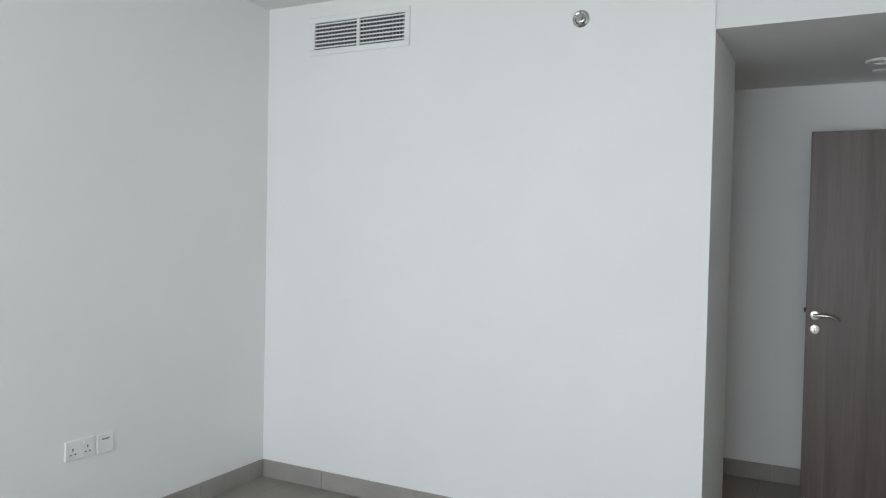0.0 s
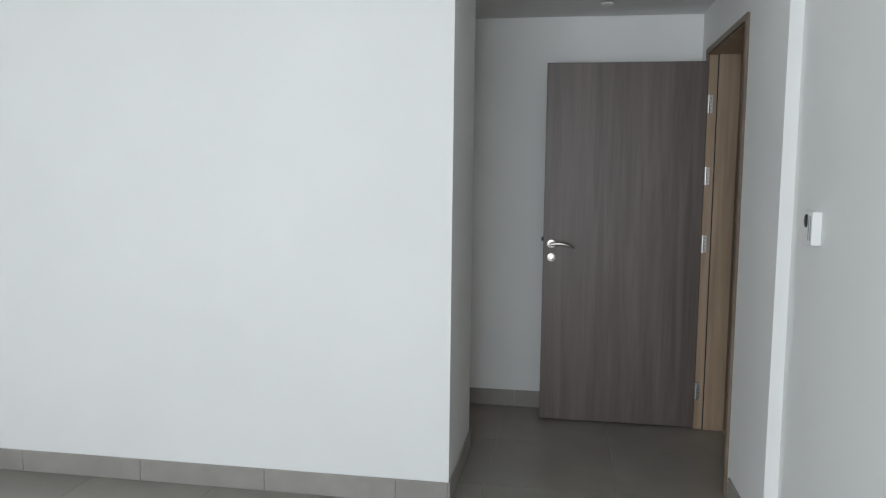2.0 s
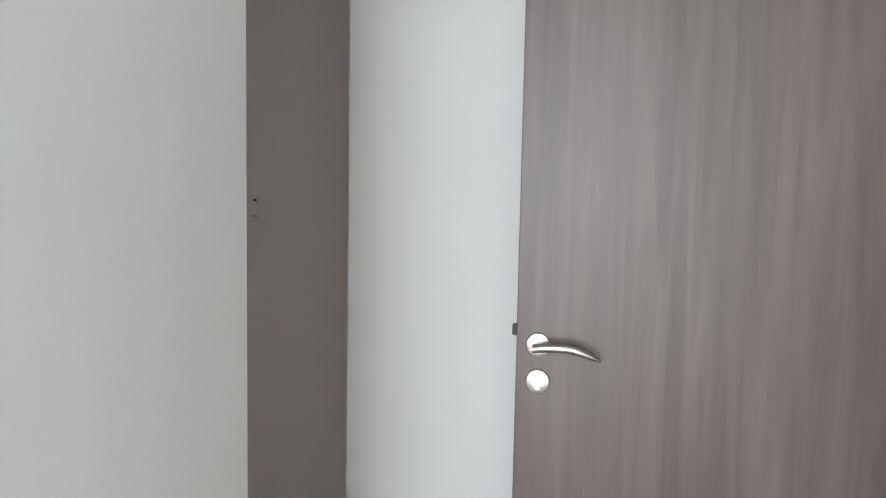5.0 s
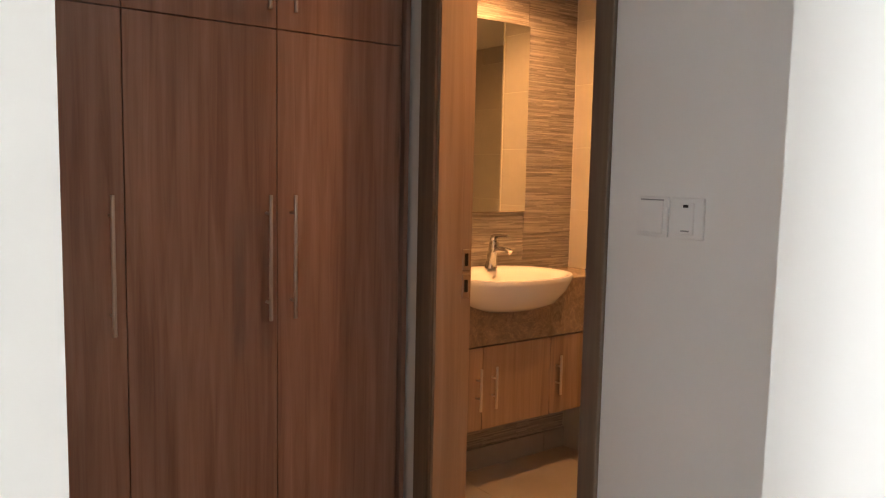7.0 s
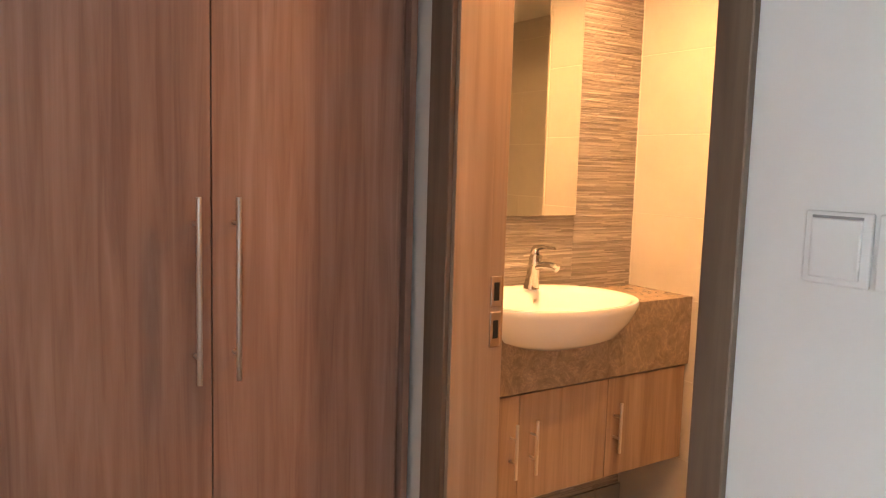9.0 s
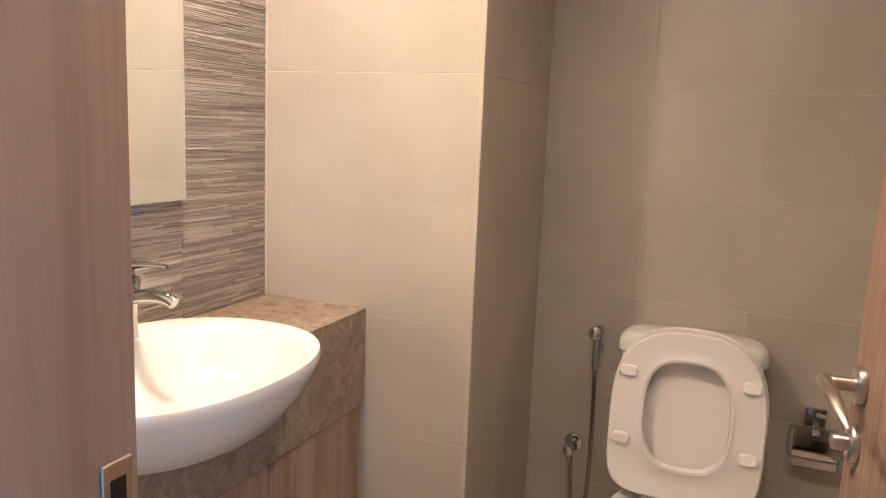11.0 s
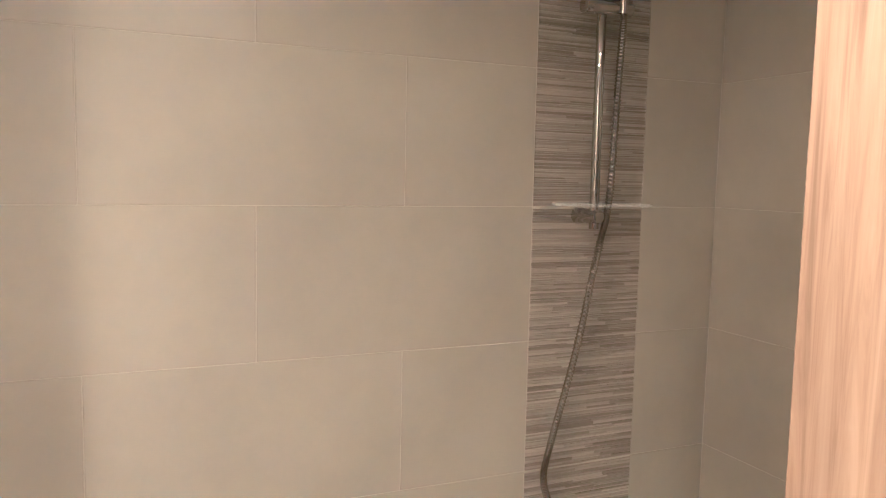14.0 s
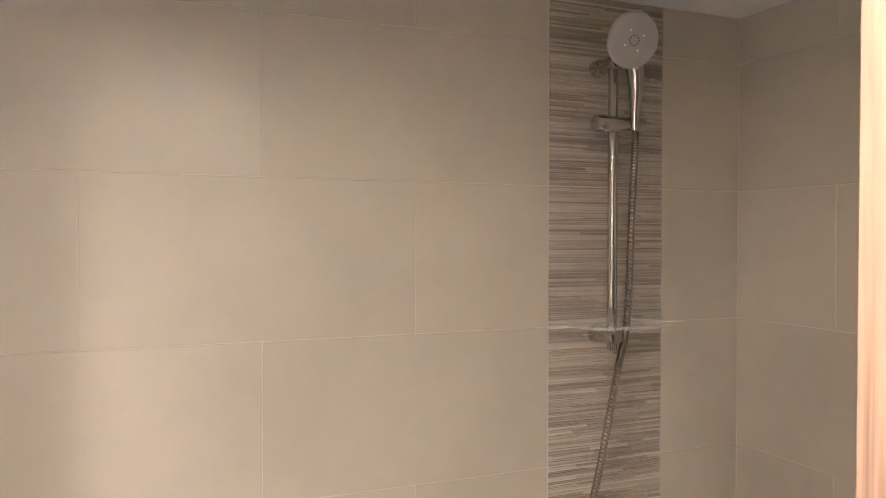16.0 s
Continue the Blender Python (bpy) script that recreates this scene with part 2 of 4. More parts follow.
def oval(cx, cy, z, rx, ry, power=2.0, n=48):
    """A superellipse in a level plane."""
    out = []
    for i in range(n):
        a = 2 * math.pi * i / n
        c, s = math.cos(a), math.sin(a)
        out.append((cx + rx * math.copysign(abs(c) ** (2 / power), c), cy + ry * math.copysign(abs(s) ** (2 / power), s), z))
    return out


def structure(name, bm, mat, label, category):
    return tagged(part(name, bm, mat), label, category, kind="structure")


def thing(name, label, category, at=(0, 0, 0), group=""):
    e = new(name)
    e.empty_display_size = 0.1
    e.location = at
    return tagged(e, label, category, group)


def put(name, bm, mat, owner, label="", smooth=False):
    """A part given in world places, hung under a thing."""
    ob = part(name, bm, mat, None, label, smooth)
    ob.parent = owner
    m = owner.matrix_basis
    o = owner
    while o.parent is not None:
        m = o.parent.matrix_basis @ o.matrix_parent_inverse @ m if o.parent.parent is None else m
        o = o.parent
    ob.matrix_parent_inverse = m.inverted()
    return ob


# ---- large structure ----
w1 = structure("wall_north", box(XL, 0, 0, 0.002, Y_RET, H_BED), PAINT, "white painted bedroom wall", "wall")
wall_w = structure("wall_west", box(XL - 0.2, Y_SOUTH - 0.2, 0, XL, 4.3, H_BED + 0.1), PAINT, "white painted side wall of the bedroom", "wall")
bm = box(XR_BED, Y_SOUTH - 0.2, 0, XR_BED + 0.2, -0.26, H_BED + 0.1)
wall_e = structure("wall_east", bm, PAINT, "white painted bedroom wall with a thermostat", "wall")
# south wall with its window
bm = box(XL, Y_SOUTH - 0.2, 0, -2.2, Y_SOUTH, H_BED)
box(1.2, Y_SOUTH - 0.2, 0, XR_BED, Y_SOUTH, H_BED, bm=bm)
box(-2.2, Y_SOUTH - 0.2, 2.5, 1.2, Y_SOUTH, H_BED, bm=bm)
box(-2.2, Y_SOUTH - 0.2, 0, 1.2, Y_SOUTH, 0.12, bm=bm)
structure("wall_south", bm, PAINT, "white painted window wall of the bedroom", "wall")
# wall with the entrance door
EN0, EN1, EN_H = 0.37, 1.252, 2.085
bm = box(X_ENTRY, -0.26, 0, XR_BED + 0.2, EN0 - 0.03, H_BED + 0.1)
box(X_ENTRY, EN0 - 0.03, EN_H + 0.03, X_ENTRY + T_ENTRY, EN1 + 0.03, H_BED, bm=bm)
structure("wall_entry", bm, PAINT, "white painted wall with the entrance doorway", "wall")
structure("wall_back", box(X_CORNER, Y_BACK, 0, X_ENTRY + T_ENTRY, YD0, H_BED), PAINT, "white painted wall behind the open door", "wall")
structure("wall_back_pier", box(X_ENTRY, EN1 + 0.03, 0, X_ENTRY + T_ENTRY, Y_BACK, H_BED), PAINT, "white painted pier beside the entrance door", "wall")
# wall with the bathroom door
BD_H = 2.06
bm = box(XL, YD0, 0, DOOR_L - 0.03, YD1, H_BED)
box(DOOR_R + 0.03, YD0, 0, XB + 0.2, YD1, H_BED, bm=bm)
box(DOOR_L - 0.03, YD0, BD_H + 0.03, DOOR_R + 0.03, YD1, H_BED, bm=bm)
structure("wall_bath_door", bm, PAINT, "white painted wall with the bathroom doorway", "wall")
# ceilings
structure("ceiling", box(XL, Y_SOUTH, H_BED, XR_BED, 0, H_BED + 0.1), CEIL, "white painted bedroom ceiling", "ceiling")
bm = box(0, 0.0, H_ALC, X_ENTRY, Y_RET, H_BED + 0.08)
box(XL, Y_RET, H_ALC, X_ENTRY, Y_BACK, H_BED + 0.08, bm=bm)
box(XL, Y_BACK, H_ALC, X_CORNER, YD0, H_BED + 0.08, bm=bm)
structure("ceiling_passage", bm, CEIL, "lower white ceiling over the passage", "ceiling")
structure("ceiling_bath", box(XM, YD1, H_BATH, XB, YT, H_BATH + 0.1), BATH_CEIL, "white painted bathroom ceiling", "ceiling")
# bathroom shell
wall_mirror = structure("wall_mirror", box(XM - 0.25, YD1, 0, XM - 0.012, YT + 0.2, H_BATH + 0.1), BATH_GROUT, "bathroom wall of ribbed taupe tiles", "wall")
wall_box = structure("wall_boxed", box(XM - 0.012, YP + 0.0012, 0, XC - 0.0012, YT + 0.2, H_BATH + 0.1), BATH_GROUT, "boxed-out bathroom wall of large beige tiles", "wall")
wall_toilet = structure("wall_toilet", box(XC - 0.0012, YT + 0.0012, 0, XB + 0.2, YT + 0.2, H_BATH + 0.1), BATH_GROUT, "bathroom wall of large beige tiles with a ribbed strip", "wall")
wall_tub = structure("wall_tub", box(XB + 0.0012, YD1, 0, XB + 0.2, YT + 0.0012, H_BATH + 0.1), BATH_GROUT, "beige tiled wall beside the bathtub", "wall")
structure("trim", box(XC - 0.009, YP - 0.0035, 0, XC + 0.0035, YP + 0.009, H_BATH, 0.003), TRIM, "pale corner trim of the boxed-out tiled wall", "trim")
# floors
floor = structure("floor", box(XL, Y_SOUTH, -0.15, 5.0, YD0 + 0.06, -0.003), GROUT, "greige porcelain tile floor", "floor")
structure("floor_hall", box(X_ENTRY + T_ENTRY, YD0 + 0.06, -0.15, 5.0, 6.2, -0.001), FLOOR, "greige tiled hall floor", "floor")
floor_bath = structure("floor_bath", box(XM - 0.012, YD0 + 0.06, -0.15, XB + 0.012, YT + 0.012, -0.003), BATH_GROUT, "beige tiled bathroom floor", "floor")
structure("threshold", box(DOOR_L, YD0 + 0.03, -0.01, DOOR_R, YD0 + 0.09, 0.006, 0.002), MARBLE, "brown marble threshold in the bathroom doorway", "threshold")
# hall beyond the entrance door
bm = box(5.0, -0.2, 0, 5.2, 6.2, H_BED)
box(X_ENTRY + T_ENTRY, 6.2, 0, 5.2, 6.4, H_BED, bm=bm)
box(XR_BED + 0.2, -0.4, 0, 5.2, -0.26, H_BED, bm=bm)
box(X_ENTRY + T_ENTRY - 0.2, YD0, 0, X_ENTRY + T_ENTRY, 6.2, H_BED, bm=bm)
structure("wall_hall", bm, PAINT, "white painted walls of the dim hall", "wall")
structure("ceiling_hall", box(X_ENTRY + T_ENTRY, -0.26, 2.5, 5.0, 6.2, 2.6), CEIL, "white ceiling of the dim hall", "ceiling")
structure("ground", box(-400, -400, -3.2, 400, 400, -3.0), GROUND, "sandy ground outside below the window", "ground")

# bedroom window
win = thing("window_1", "aluminium framed window with clear glass panes", "window", (-0.5, Y_SOUTH - 0.1, 0.12))
win["kind"] = "structure"
for x in (-2.17, -1.05, 0.08, 1.17):
    put("mullion", box(x - 0.03, Y_SOUTH - 0.14, 0.12, x + 0.03, Y_SOUTH - 0.08, 2.5, 0.004), ALU, win)
for z in (0.15, 2.47):
    put("rail", box(-2.14, Y_SOUTH - 0.135, z - 0.03, 1.14, Y_SOUTH - 0.085, z + 0.03, 0.004), ALU, win)
for x0, x1 in ((-2.14, -1.08), (-1.02, 0.05), (0.11, 1.14)):
    p = put("pane", box(x0, Y_SOUTH - 0.115, 0.18, x1, Y_SOUTH - 0.105, 2.44), GLASS, win)
    p.visible_shadow = False


# ---- skirting of the painted rooms, in tile lengths ----
def skirting(name, x0, y0, x1, y1, nx, ny, start=0.6):
    """A run from one floor point to another; (nx, ny) points into the room."""
    d = Vector((x1 - x0, y1 - y0, 0))
    length = d.length
    d.normalize()
    run = thing(name, "grey porcelain tile skirting along the wall", "skirting", (x0, y0, 0))
    run["kind"] = "structure"
    a, first = 0.0, start
    while a < length - 0.01:
        b = min(a + first, length)
        first = 0.6
        p, q = Vector((x0, y0, 0)) + d * (a + 0.001), Vector((x0, y0, 0)) + d * (b - 0.001)
        q = q + Vector((nx, ny, 0)) * 0.010
        put("tile", box(min(p.x, q.x), min(p.y, q.y), 0.0, max(p.x, q.x), max(p.y, q.y), 0.100, 0.0015, 1), SKIRT, run)
        a = b
    return run


skirting("baseboard", XL + 0.01, 0, 0, 0, 0, -1, 0.42)
skirting("baseboard", XL, 0, XL, -5.5, 1, 0, 0.5)
skirting("baseboard", 0, -0.01, 0, Y_RET + 0.01, 1, 0, 0.35)
skirting("baseboard", X_CORNER - 0.01, Y_BACK, X_ENTRY, Y_BACK, 0, -1, 0.3)
skirting("baseboard", X_CORNER, Y_BACK, X_CORNER, YD0, -1, 0, 0.5)
skirting("baseboard", DOOR_R + 0.08, YD0, X_CORNER - 0.01, YD0, 0, -1, 0.5)
skirting("baseboard", X_ENTRY, EN0 - 0.08, X_ENTRY, -0.26, -1, 0, 0.5)
skirting("baseboard", X_ENTRY - 0.01, -0.26, XR_BED - 0.01, -0.26, 0, -1, 0.5)
skirting("baseboard", XM, YD1, XM, YP, 1, 0, 0.5)
skirting("baseboard", XR_BED, -0.26, XR_BED, -5.5, -1, 0, 0.5)


# ---- doors ----
def lever(owner, base, out, along, rose_mat=STEEL):
    """A lever handle on a round rose. out: away from the leaf; along: towards the hinge."""
    b, o, a = Vector(base), Vector(out), Vector(along)
    put("rose", cyl(b, b + o * 0.010, 0.026, 0.025, 40, 0.002), rose_mat, owner, "", True)
    z = Vector((0, 0, 1))
    bm = cyl(b + o * 0.008, b + o * 0.046, 0.0095, None, 20)
    tube([b + o * 0.046 - a * 0.008, b + o * 0.050 + a * 0.030 + z * 0.004, b + o * 0.051 + a * 0.070 + z * 0.003, b + o * 0.048 + a * 0.105 - z * 0.008, b + o * 0.044 + a * 0.128 - z * 0.018],
         [0.0095, 0.0095, 0.009, 0.007, 0.003], 14, bm, steps=28)
    put("lever", bm, rose_mat, owner, "curved brushed steel lever", True)


def cylinder_lock(owner, base, out, knob=False):
    b, o = Vector(base), Vector(out)
    e = put("escutcheon", cyl(b, b + o * 0.010, 0.026, 0.025, 40, 0.002), STEEL, owner, "", True)
    z = Vector((0, 0, 1))
    if knob:
        put("thumb_turn", cyl(b + o * 0.010, b + o * 0.030, 0.012, 0.011, 20, 0.002), STEEL, e, "", True)
        put("indicator", cyl(b + z * 0.018 + o * 0.0095, b + z * 0.018 + o * 0.0112, 0.005, None, 12), GREEN, e, "green privacy indicator")
    else:
        bm = cyl(b + z * 0.006 + o * 0.010, b + z * 0.006 + o * 0.014, 0.0085, None, 20)
        box(b.x - 0.005, b.y - 0.0, b.z - 0.016, b.x + 0.005, b.y + o.y * 0.0135, b.z + 0.002, bm=bm)
        put("keyhole", bm, CHROME, e, "", True)


# entrance door: leaf stands open, square to its wall
LX0, LX1, LY = 0.344, 1.212, 1.252
leaf = thing("door_1", "open grey-brown wood laminate door with steel lever", "door", ((LX0 + LX1) / 2, LY + 0.02, 0.008))
leaf["kind"] = "structure"
put("leaf", box(LX0, LY, 0.008, LX1, LY + 0.044, 2.052, 0.0015, 1), DOOR_WOOD, leaf)
lever(leaf, (0.390, LY, 1.034), (0, -1, 0), (1, 0, 0))
cylinder_lock(leaf, (0.391, LY, 0.956), (0, -1, 0))
put("latch", box(LX0 - 0.011, LY + 0.014, 1.048, LX0, LY + 0.030, 1.072, 0.002), BLACK, leaf, "dark latch bolt")
for z in (0.22, 1.055, 1.43, 1.82):
    bm = box(LX1 + 0.001, LY - 0.001, z - 0.048, LX1 + 0.030, LY + 0.002, z + 0.048, 0.0006, 1)
    cyl((LX1 + 0.008, LY - 0.006, z - 0.05), (LX1 + 0.008, LY - 0.006, z + 0.05), 0.0065, None, 14, bm=bm)
    hinge = put("hinge", bm, BRASS, leaf, "steel butt hinge", True)
    for k in (-0.032, -0.011, 0.011, 0.032):
        put("screw", cyl((LX1 + 0.021, LY - 0.0022, z + k), (LX1 + 0.021, LY - 0.001, z + k), 0.0032, None, 10), SLOT, hinge)


def door_frame(name, label, a0, a1, top, face, depth, axis, mat, case_mat, sides, cw=0.075, cw1=None):
    """Jambs, head and casings round an opening from a0 to a1. axis: the wall runs along it; face: the wall's near face."""
    cw1 = cw1 or cw
    f = thing(name, label, "door frame", (a0, face, 0) if axis == "x" else (face, a0, 0))
    f["kind"] = "structure"

    def bx(u0, v0, z0, u1, v1, z1, bev=0.002):
        return box(u0, v0, z0, u1, v1, z1, bev, 1) if axis == "x" else box(v0, u0, z0, v1, u1, z1, bev, 1)

    put("jamb", bx(a0 - 0.03, face, 0, a0, face + depth, top), mat, f)
    put("jamb", bx(a1, face, 0, a1 + 0.03, face + depth, top), mat, f)
    put("head", bx(a0 - 0.03, face, top, a1 + 0.03, face + depth, top + 0.03), mat, f)
    for s in sides:
        v0, v1 = (face - 0.014, face) if s < 0 else (face + depth, face + depth + 0.014)
        put("casing", bx(a0 - cw, v0, 0, a0 - 0.002, v1, top + 0.003), case_mat, f)
        put("casing", bx(a1 + 0.002, v0, 0, a1 + cw1, v1, top + 0.003), case_mat, f)
        put("casing", bx(a0 - cw, v0, top + 0.003, a1 + cw1, v1, top + cw), case_mat, f)
    return f


fr1 = door_frame("door_frame_1", "tan wood laminate frame of the entrance door", EN0, EN1, EN_H, X_ENTRY, T_ENTRY, "y", FRAME_WOOD, CASING_WOOD, (-1, 1), 0.034)
put("stop", box(X_ENTRY + 0.050, EN1 - 0.012, 0, X_ENTRY + T_ENTRY, EN1, EN_H, 0.001, 1), FRAME_WOOD, fr1)
put("stop", box(X_ENTRY + 0.050, EN0, 0, X_ENTRY + T_ENTRY, EN0 + 0.012, EN_H, 0.001, 1), FRAME_WOOD, fr1)
put("seal", box(X_ENTRY + 0.045, EN1 - 0.008, 0, X_ENTRY + 0.050, EN1, EN_H), BLACK, fr1, "black rubber door seal")

fr2 = door_frame("door_frame_2", "tan wood laminate frame of the bathroom door", DOOR_L, DOOR_R, BD_H, YD0, YD1 - YD0, "x", FRAME_WOOD, CASING_WOOD, (-1,), 0.082, 0.058)
put("stop", box(DOOR_L, YD0, 0, DOOR_L + 0.007, YD1 - 0.045, BD_H, 0.001, 1), FRAME_WOOD, fr2)
put("stop", box(DOOR_R - 0.007, YD0, 0, DOOR_R, YD1 - 0.045, BD_H, 0.001, 1), FRAME_WOOD, fr2)
for z, h in ((1.095, 0.033), (1.012, 0.038)):
    strike = put("strike_plate", box(DOOR_L - 0.001, YD1 - 0.036, z - h, DOOR_L + 0.002, YD1 - 0.008, z + h, 0.0008, 1), STEEL, fr2, "steel strike plate")
    # black patch on the plate in place of a hole's shaded inside
    put("latch_hole", box(DOOR_L + 0.0015, YD1 - 0.029, z - 0.020, DOOR_L + 0.0026, YD1 - 0.015, z + 0.020), DARK, strike)

# bathroom door: leaf opened inwards, a little short of square
HX, HY, BW, SWING = DOOR_R + 0.019, YD1 + 0.028, 0.702, 82.9
bleaf = thing("door_2", "open light brown wood grain bathroom door with steel lever", "door", (HX, HY, 0.008))
bleaf["kind"] = "structure"
put_m = Matrix.Translation((HX, HY, 0)) @ Matrix.Rotation(radians(-(SWING - 90)), 4, "Z")


def swung(ob):
    ob.matrix_parent_inverse = ob.matrix_parent_inverse @ put_m
    return ob


swung(put("leaf", box(0, 0, 0.008, 0.044, BW, 2.05, 0.0015, 1), BATH_LEAF, bleaf))
before = set(bpy.data.objects)
lever(bleaf, (0, BW - 0.045, 1.064), (-1, 0, 0), (0, -1, 0))
cylinder_lock(bleaf, (0, BW - 0.045, 0.984), (-1, 0, 0), True)
for o in [o for o in bpy.data.objects if o not in before]:
    if o.parent is bleaf:
        swung(o)


# ---- bedroom and passage fittings ----
# supply air grille high on the wall
GX0, GX1, GZ0, GZ1 = -2.125, -1.545, 2.452, 2.598
gr = thing("air_grille", "white metal air grille with two louvred panels on the wall", "air vent", ((GX0 + GX1) / 2, 0, GZ0))
# no duct is cut: a black sheet gives the shade behind the louvres
put("duct", box(GX0, -0.003, GZ0, GX1, -0.001, GZ1), DARK, gr, "black sheet for the shaded opening behind the louvres")
gm = (GX0 + GX1) / 2
bm = box(GX0 - 0.032, -0.012, GZ1, GX1 + 0.032, 0, GZ1 + 0.032, 0.003, 1)
box(GX0 - 0.032, -0.012, GZ0 - 0.032, GX1 + 0.032, 0, GZ0, 0.003, 1, bm)
box(GX0 - 0.032, -0.012, GZ0, GX0, 0, GZ1, 0.003, 1, bm)
box(GX1, -0.012, GZ0, GX1 + 0.032, 0, GZ1, 0.003, 1, bm)
box(gm - 0.010, -0.0125, GZ0, gm + 0.010, 0, GZ1, 0.002, 1, bm)
put("frame", bm, PLASTIC, gr)
for k in range(7):
    z = GZ0 + (GZ1 - GZ0) * (k + 0.5) / 7
    put("louvre", box(GX0, -0.010, z - 0.0035, GX1, -0.0065, z + 0.0035), PLASTIC, gr)
for k in range(28):
    x = GX0 + (GX1 - GX0) * (k + 0.5) / 28
    if abs(x - gm) > 0.012:
        put("fin", box(x - 0.0028, -0.0062, GZ0, x + 0.0028, -0.0032, GZ1), SLOT, gr)

sp = thing("sprinkler", "chrome side-wall sprinkler head with round cover", "sprinkler", (-0.595, 0, 2.458))
put("rosette", loft([[(-0.595 + r * math.cos(a), y, 2.458 + r * math.sin(a)) for a in (2 * math.pi * i / 32 for i in range(32))] for r, y in ((0.040, -0.0), (0.040, -0.006), (0.030, -0.013), (0.022, -0.010), (0.015, -0.014))]), CHROME, sp, "", True)
bm = cyl((-0.595, -0.008, 2.458), (-0.595, -0.034, 2.458), 0.008, 0.006, 16)
cyl((-0.595, -0.034, 2.458), (-0.595, -0.037, 2.458), 0.016, None, 20, bm=bm)
put("deflector", bm, CHROME, sp, "", True)


def plate(name, label, y0, y1, z0, z1, x, nx):
    """A wall plate on a wall that faces +x or -x."""
    t = thing(name, label, "wall plate", (x, (y0 + y1) / 2, z0))
    put("plate", box(x, y0, z0, x + nx * 0.009, y1, z1, 0.003, 2), PLASTIC, t)
    return t


so = plate("wall_socket", "white double wall socket with two switches", -1.288, -1.142, 0.418, 0.505, XL, 1)
for yc in (-1.252, -1.178):
    for dy, dz, w, h in ((0, 0.008, 0.0025, 0.006), (-0.011, -0.014, 0.004, 0.0025), (0.011, -0.014, 0.004, 0.0025)):
        # pin holes are not cut; black patches stand for their shaded insides
        put("pin_hole", box(XL + 0.0088, yc + dy - w, 0.458 + dz - h, XL + 0.0095, yc + dy + w, 0.458 + dz + h), BLACK, so)
    put("switch", box(XL + 0.008, yc * 0.6 - 0.486 - 0.007, 0.480, XL + 0.013, yc * 0.6 - 0.486 + 0.007, 0.496, 0.002), PLASTIC, so)
dp = plate("data_socket", "white blank data outlet plate", -1.128, -1.042, 0.412, 0.500, XL, 1)
put("port", box(XL + 0.0085, -1.105, 0.474, XL + 0.0098, -1.065, 0.482), SLOT, dp)

# thermostat
th = plate("thermostat", "white wall thermostat with dark dial and side box", -0.537, -0.427, 1.200, 1.315, XR_BED, -1)
for yc, zc, ry, rz, mt, nm in ((-0.450, 1.278, 0.017, 0.022, BLACK, "display"), (-0.475, 1.232, 0.013, 0.016, PLASTIC, "dial")):
    ring = lambda d, k: [(XR_BED - d, yc + k * ry * math.cos(a), zc + k * rz * math.sin(a)) for a in (2 * math.pi * i / 28 for i in range(28))]
    put(nm, loft([ring(0.006, 1), ring(0.012, 1), ring(0.014, 0.85)]), mt, th, "", True)
put("side_box", box(XR_BED - 0.030, -0.575, 1.205, XR_BED, -0.527, 1.312, 0.003), PLASTIC, th)
for yy in (-0.542, -0.561):
    put("slot", box(XR_BED - 0.0308, yy - 0.003, 1.22, XR_BED - 0.029, yy + 0.003, 1.298), SLOT, th)


# switches beside the bathroom door
def wall_switch(name, label, x0, x1, fan):
    z0, z1 = 1.236, 1.322
    t = thing(name, label, "light switch", ((x0 + x1) / 2, YD0, z0), "switches by the bathroom door")
    put("plate", box(x0, YD0 - 0.008, z0, x1, YD0, z1, 0.0025), PLASTIC, t)
    if fan:
        xc = (x0 + x1) / 2
        put("rocker", box(xc - 0.019, YD0 - 0.011, z0 + 0.010, xc + 0.019, YD0 - 0.007, z1 - 0.010, 0.002), PLASTIC, t)
        put("lamp", box(xc - 0.006, YD0 - 0.012, z1 - 0.020, xc + 0.006, YD0 - 0.010, z1 - 0.014), BLACK, t)
        put("mark", box(xc - 0.010, YD0 - 0.0115, z0 + 0.016, xc + 0.010, YD0 - 0.0105, z0 + 0.019), SLOT, t)
    else:
        put("rocker", box(x0 + 0.010, YD0 - 0.012, z0 + 0.008, x1 - 0.010, YD0 - 0.007, z1 - 0.008, 0.002), PLASTIC, t)
        # solid grey strip that draws the shaded gap above the rocker
        put("gap", box(x0 + 0.010, YD0 - 0.0092, z1 - 0.008, x1 - 0.010, YD0 - 0.0075, z1 - 0.005), SLOT, t)


wall_switch("light_switch", "white single rocker light switch", -0.702, -0.622, False)
wall_switch("heater_switch", "white isolator switch with indicator window", -0.616, -0.534, True)


# downlight and detector in the passage ceiling
def downlight(x, y, z, name, label, lit=False, r=0.075):
    d = thing(name, label, "ceiling light", (x, y, z))
    rg = lambda k, zz: oval(x, y, zz, k, k, 2, 36)
    put("trim", loft([rg(r, z), rg(r, z - 0.004), rg(r * 0.93, z - 0.010), rg(r * 0.70, z - 0.009), rg(r * 0.62, z + 0.0)], False, False), PLASTIC, d, "", True)
    put("lens", loft([rg(r * 0.63, z - 0.0015), rg(r * 0.4, z - 0.003)]), LAMP if lit else CERAMIC, d)
    return d


downlight(0.66, 0.92, H_ALC, "downlight", "white round recessed downlight, unlit")
det = thing("sprinkler_cover", "small white ceiling sprinkler cover", "sprinkler", (0.66, 1.17, H_ALC))
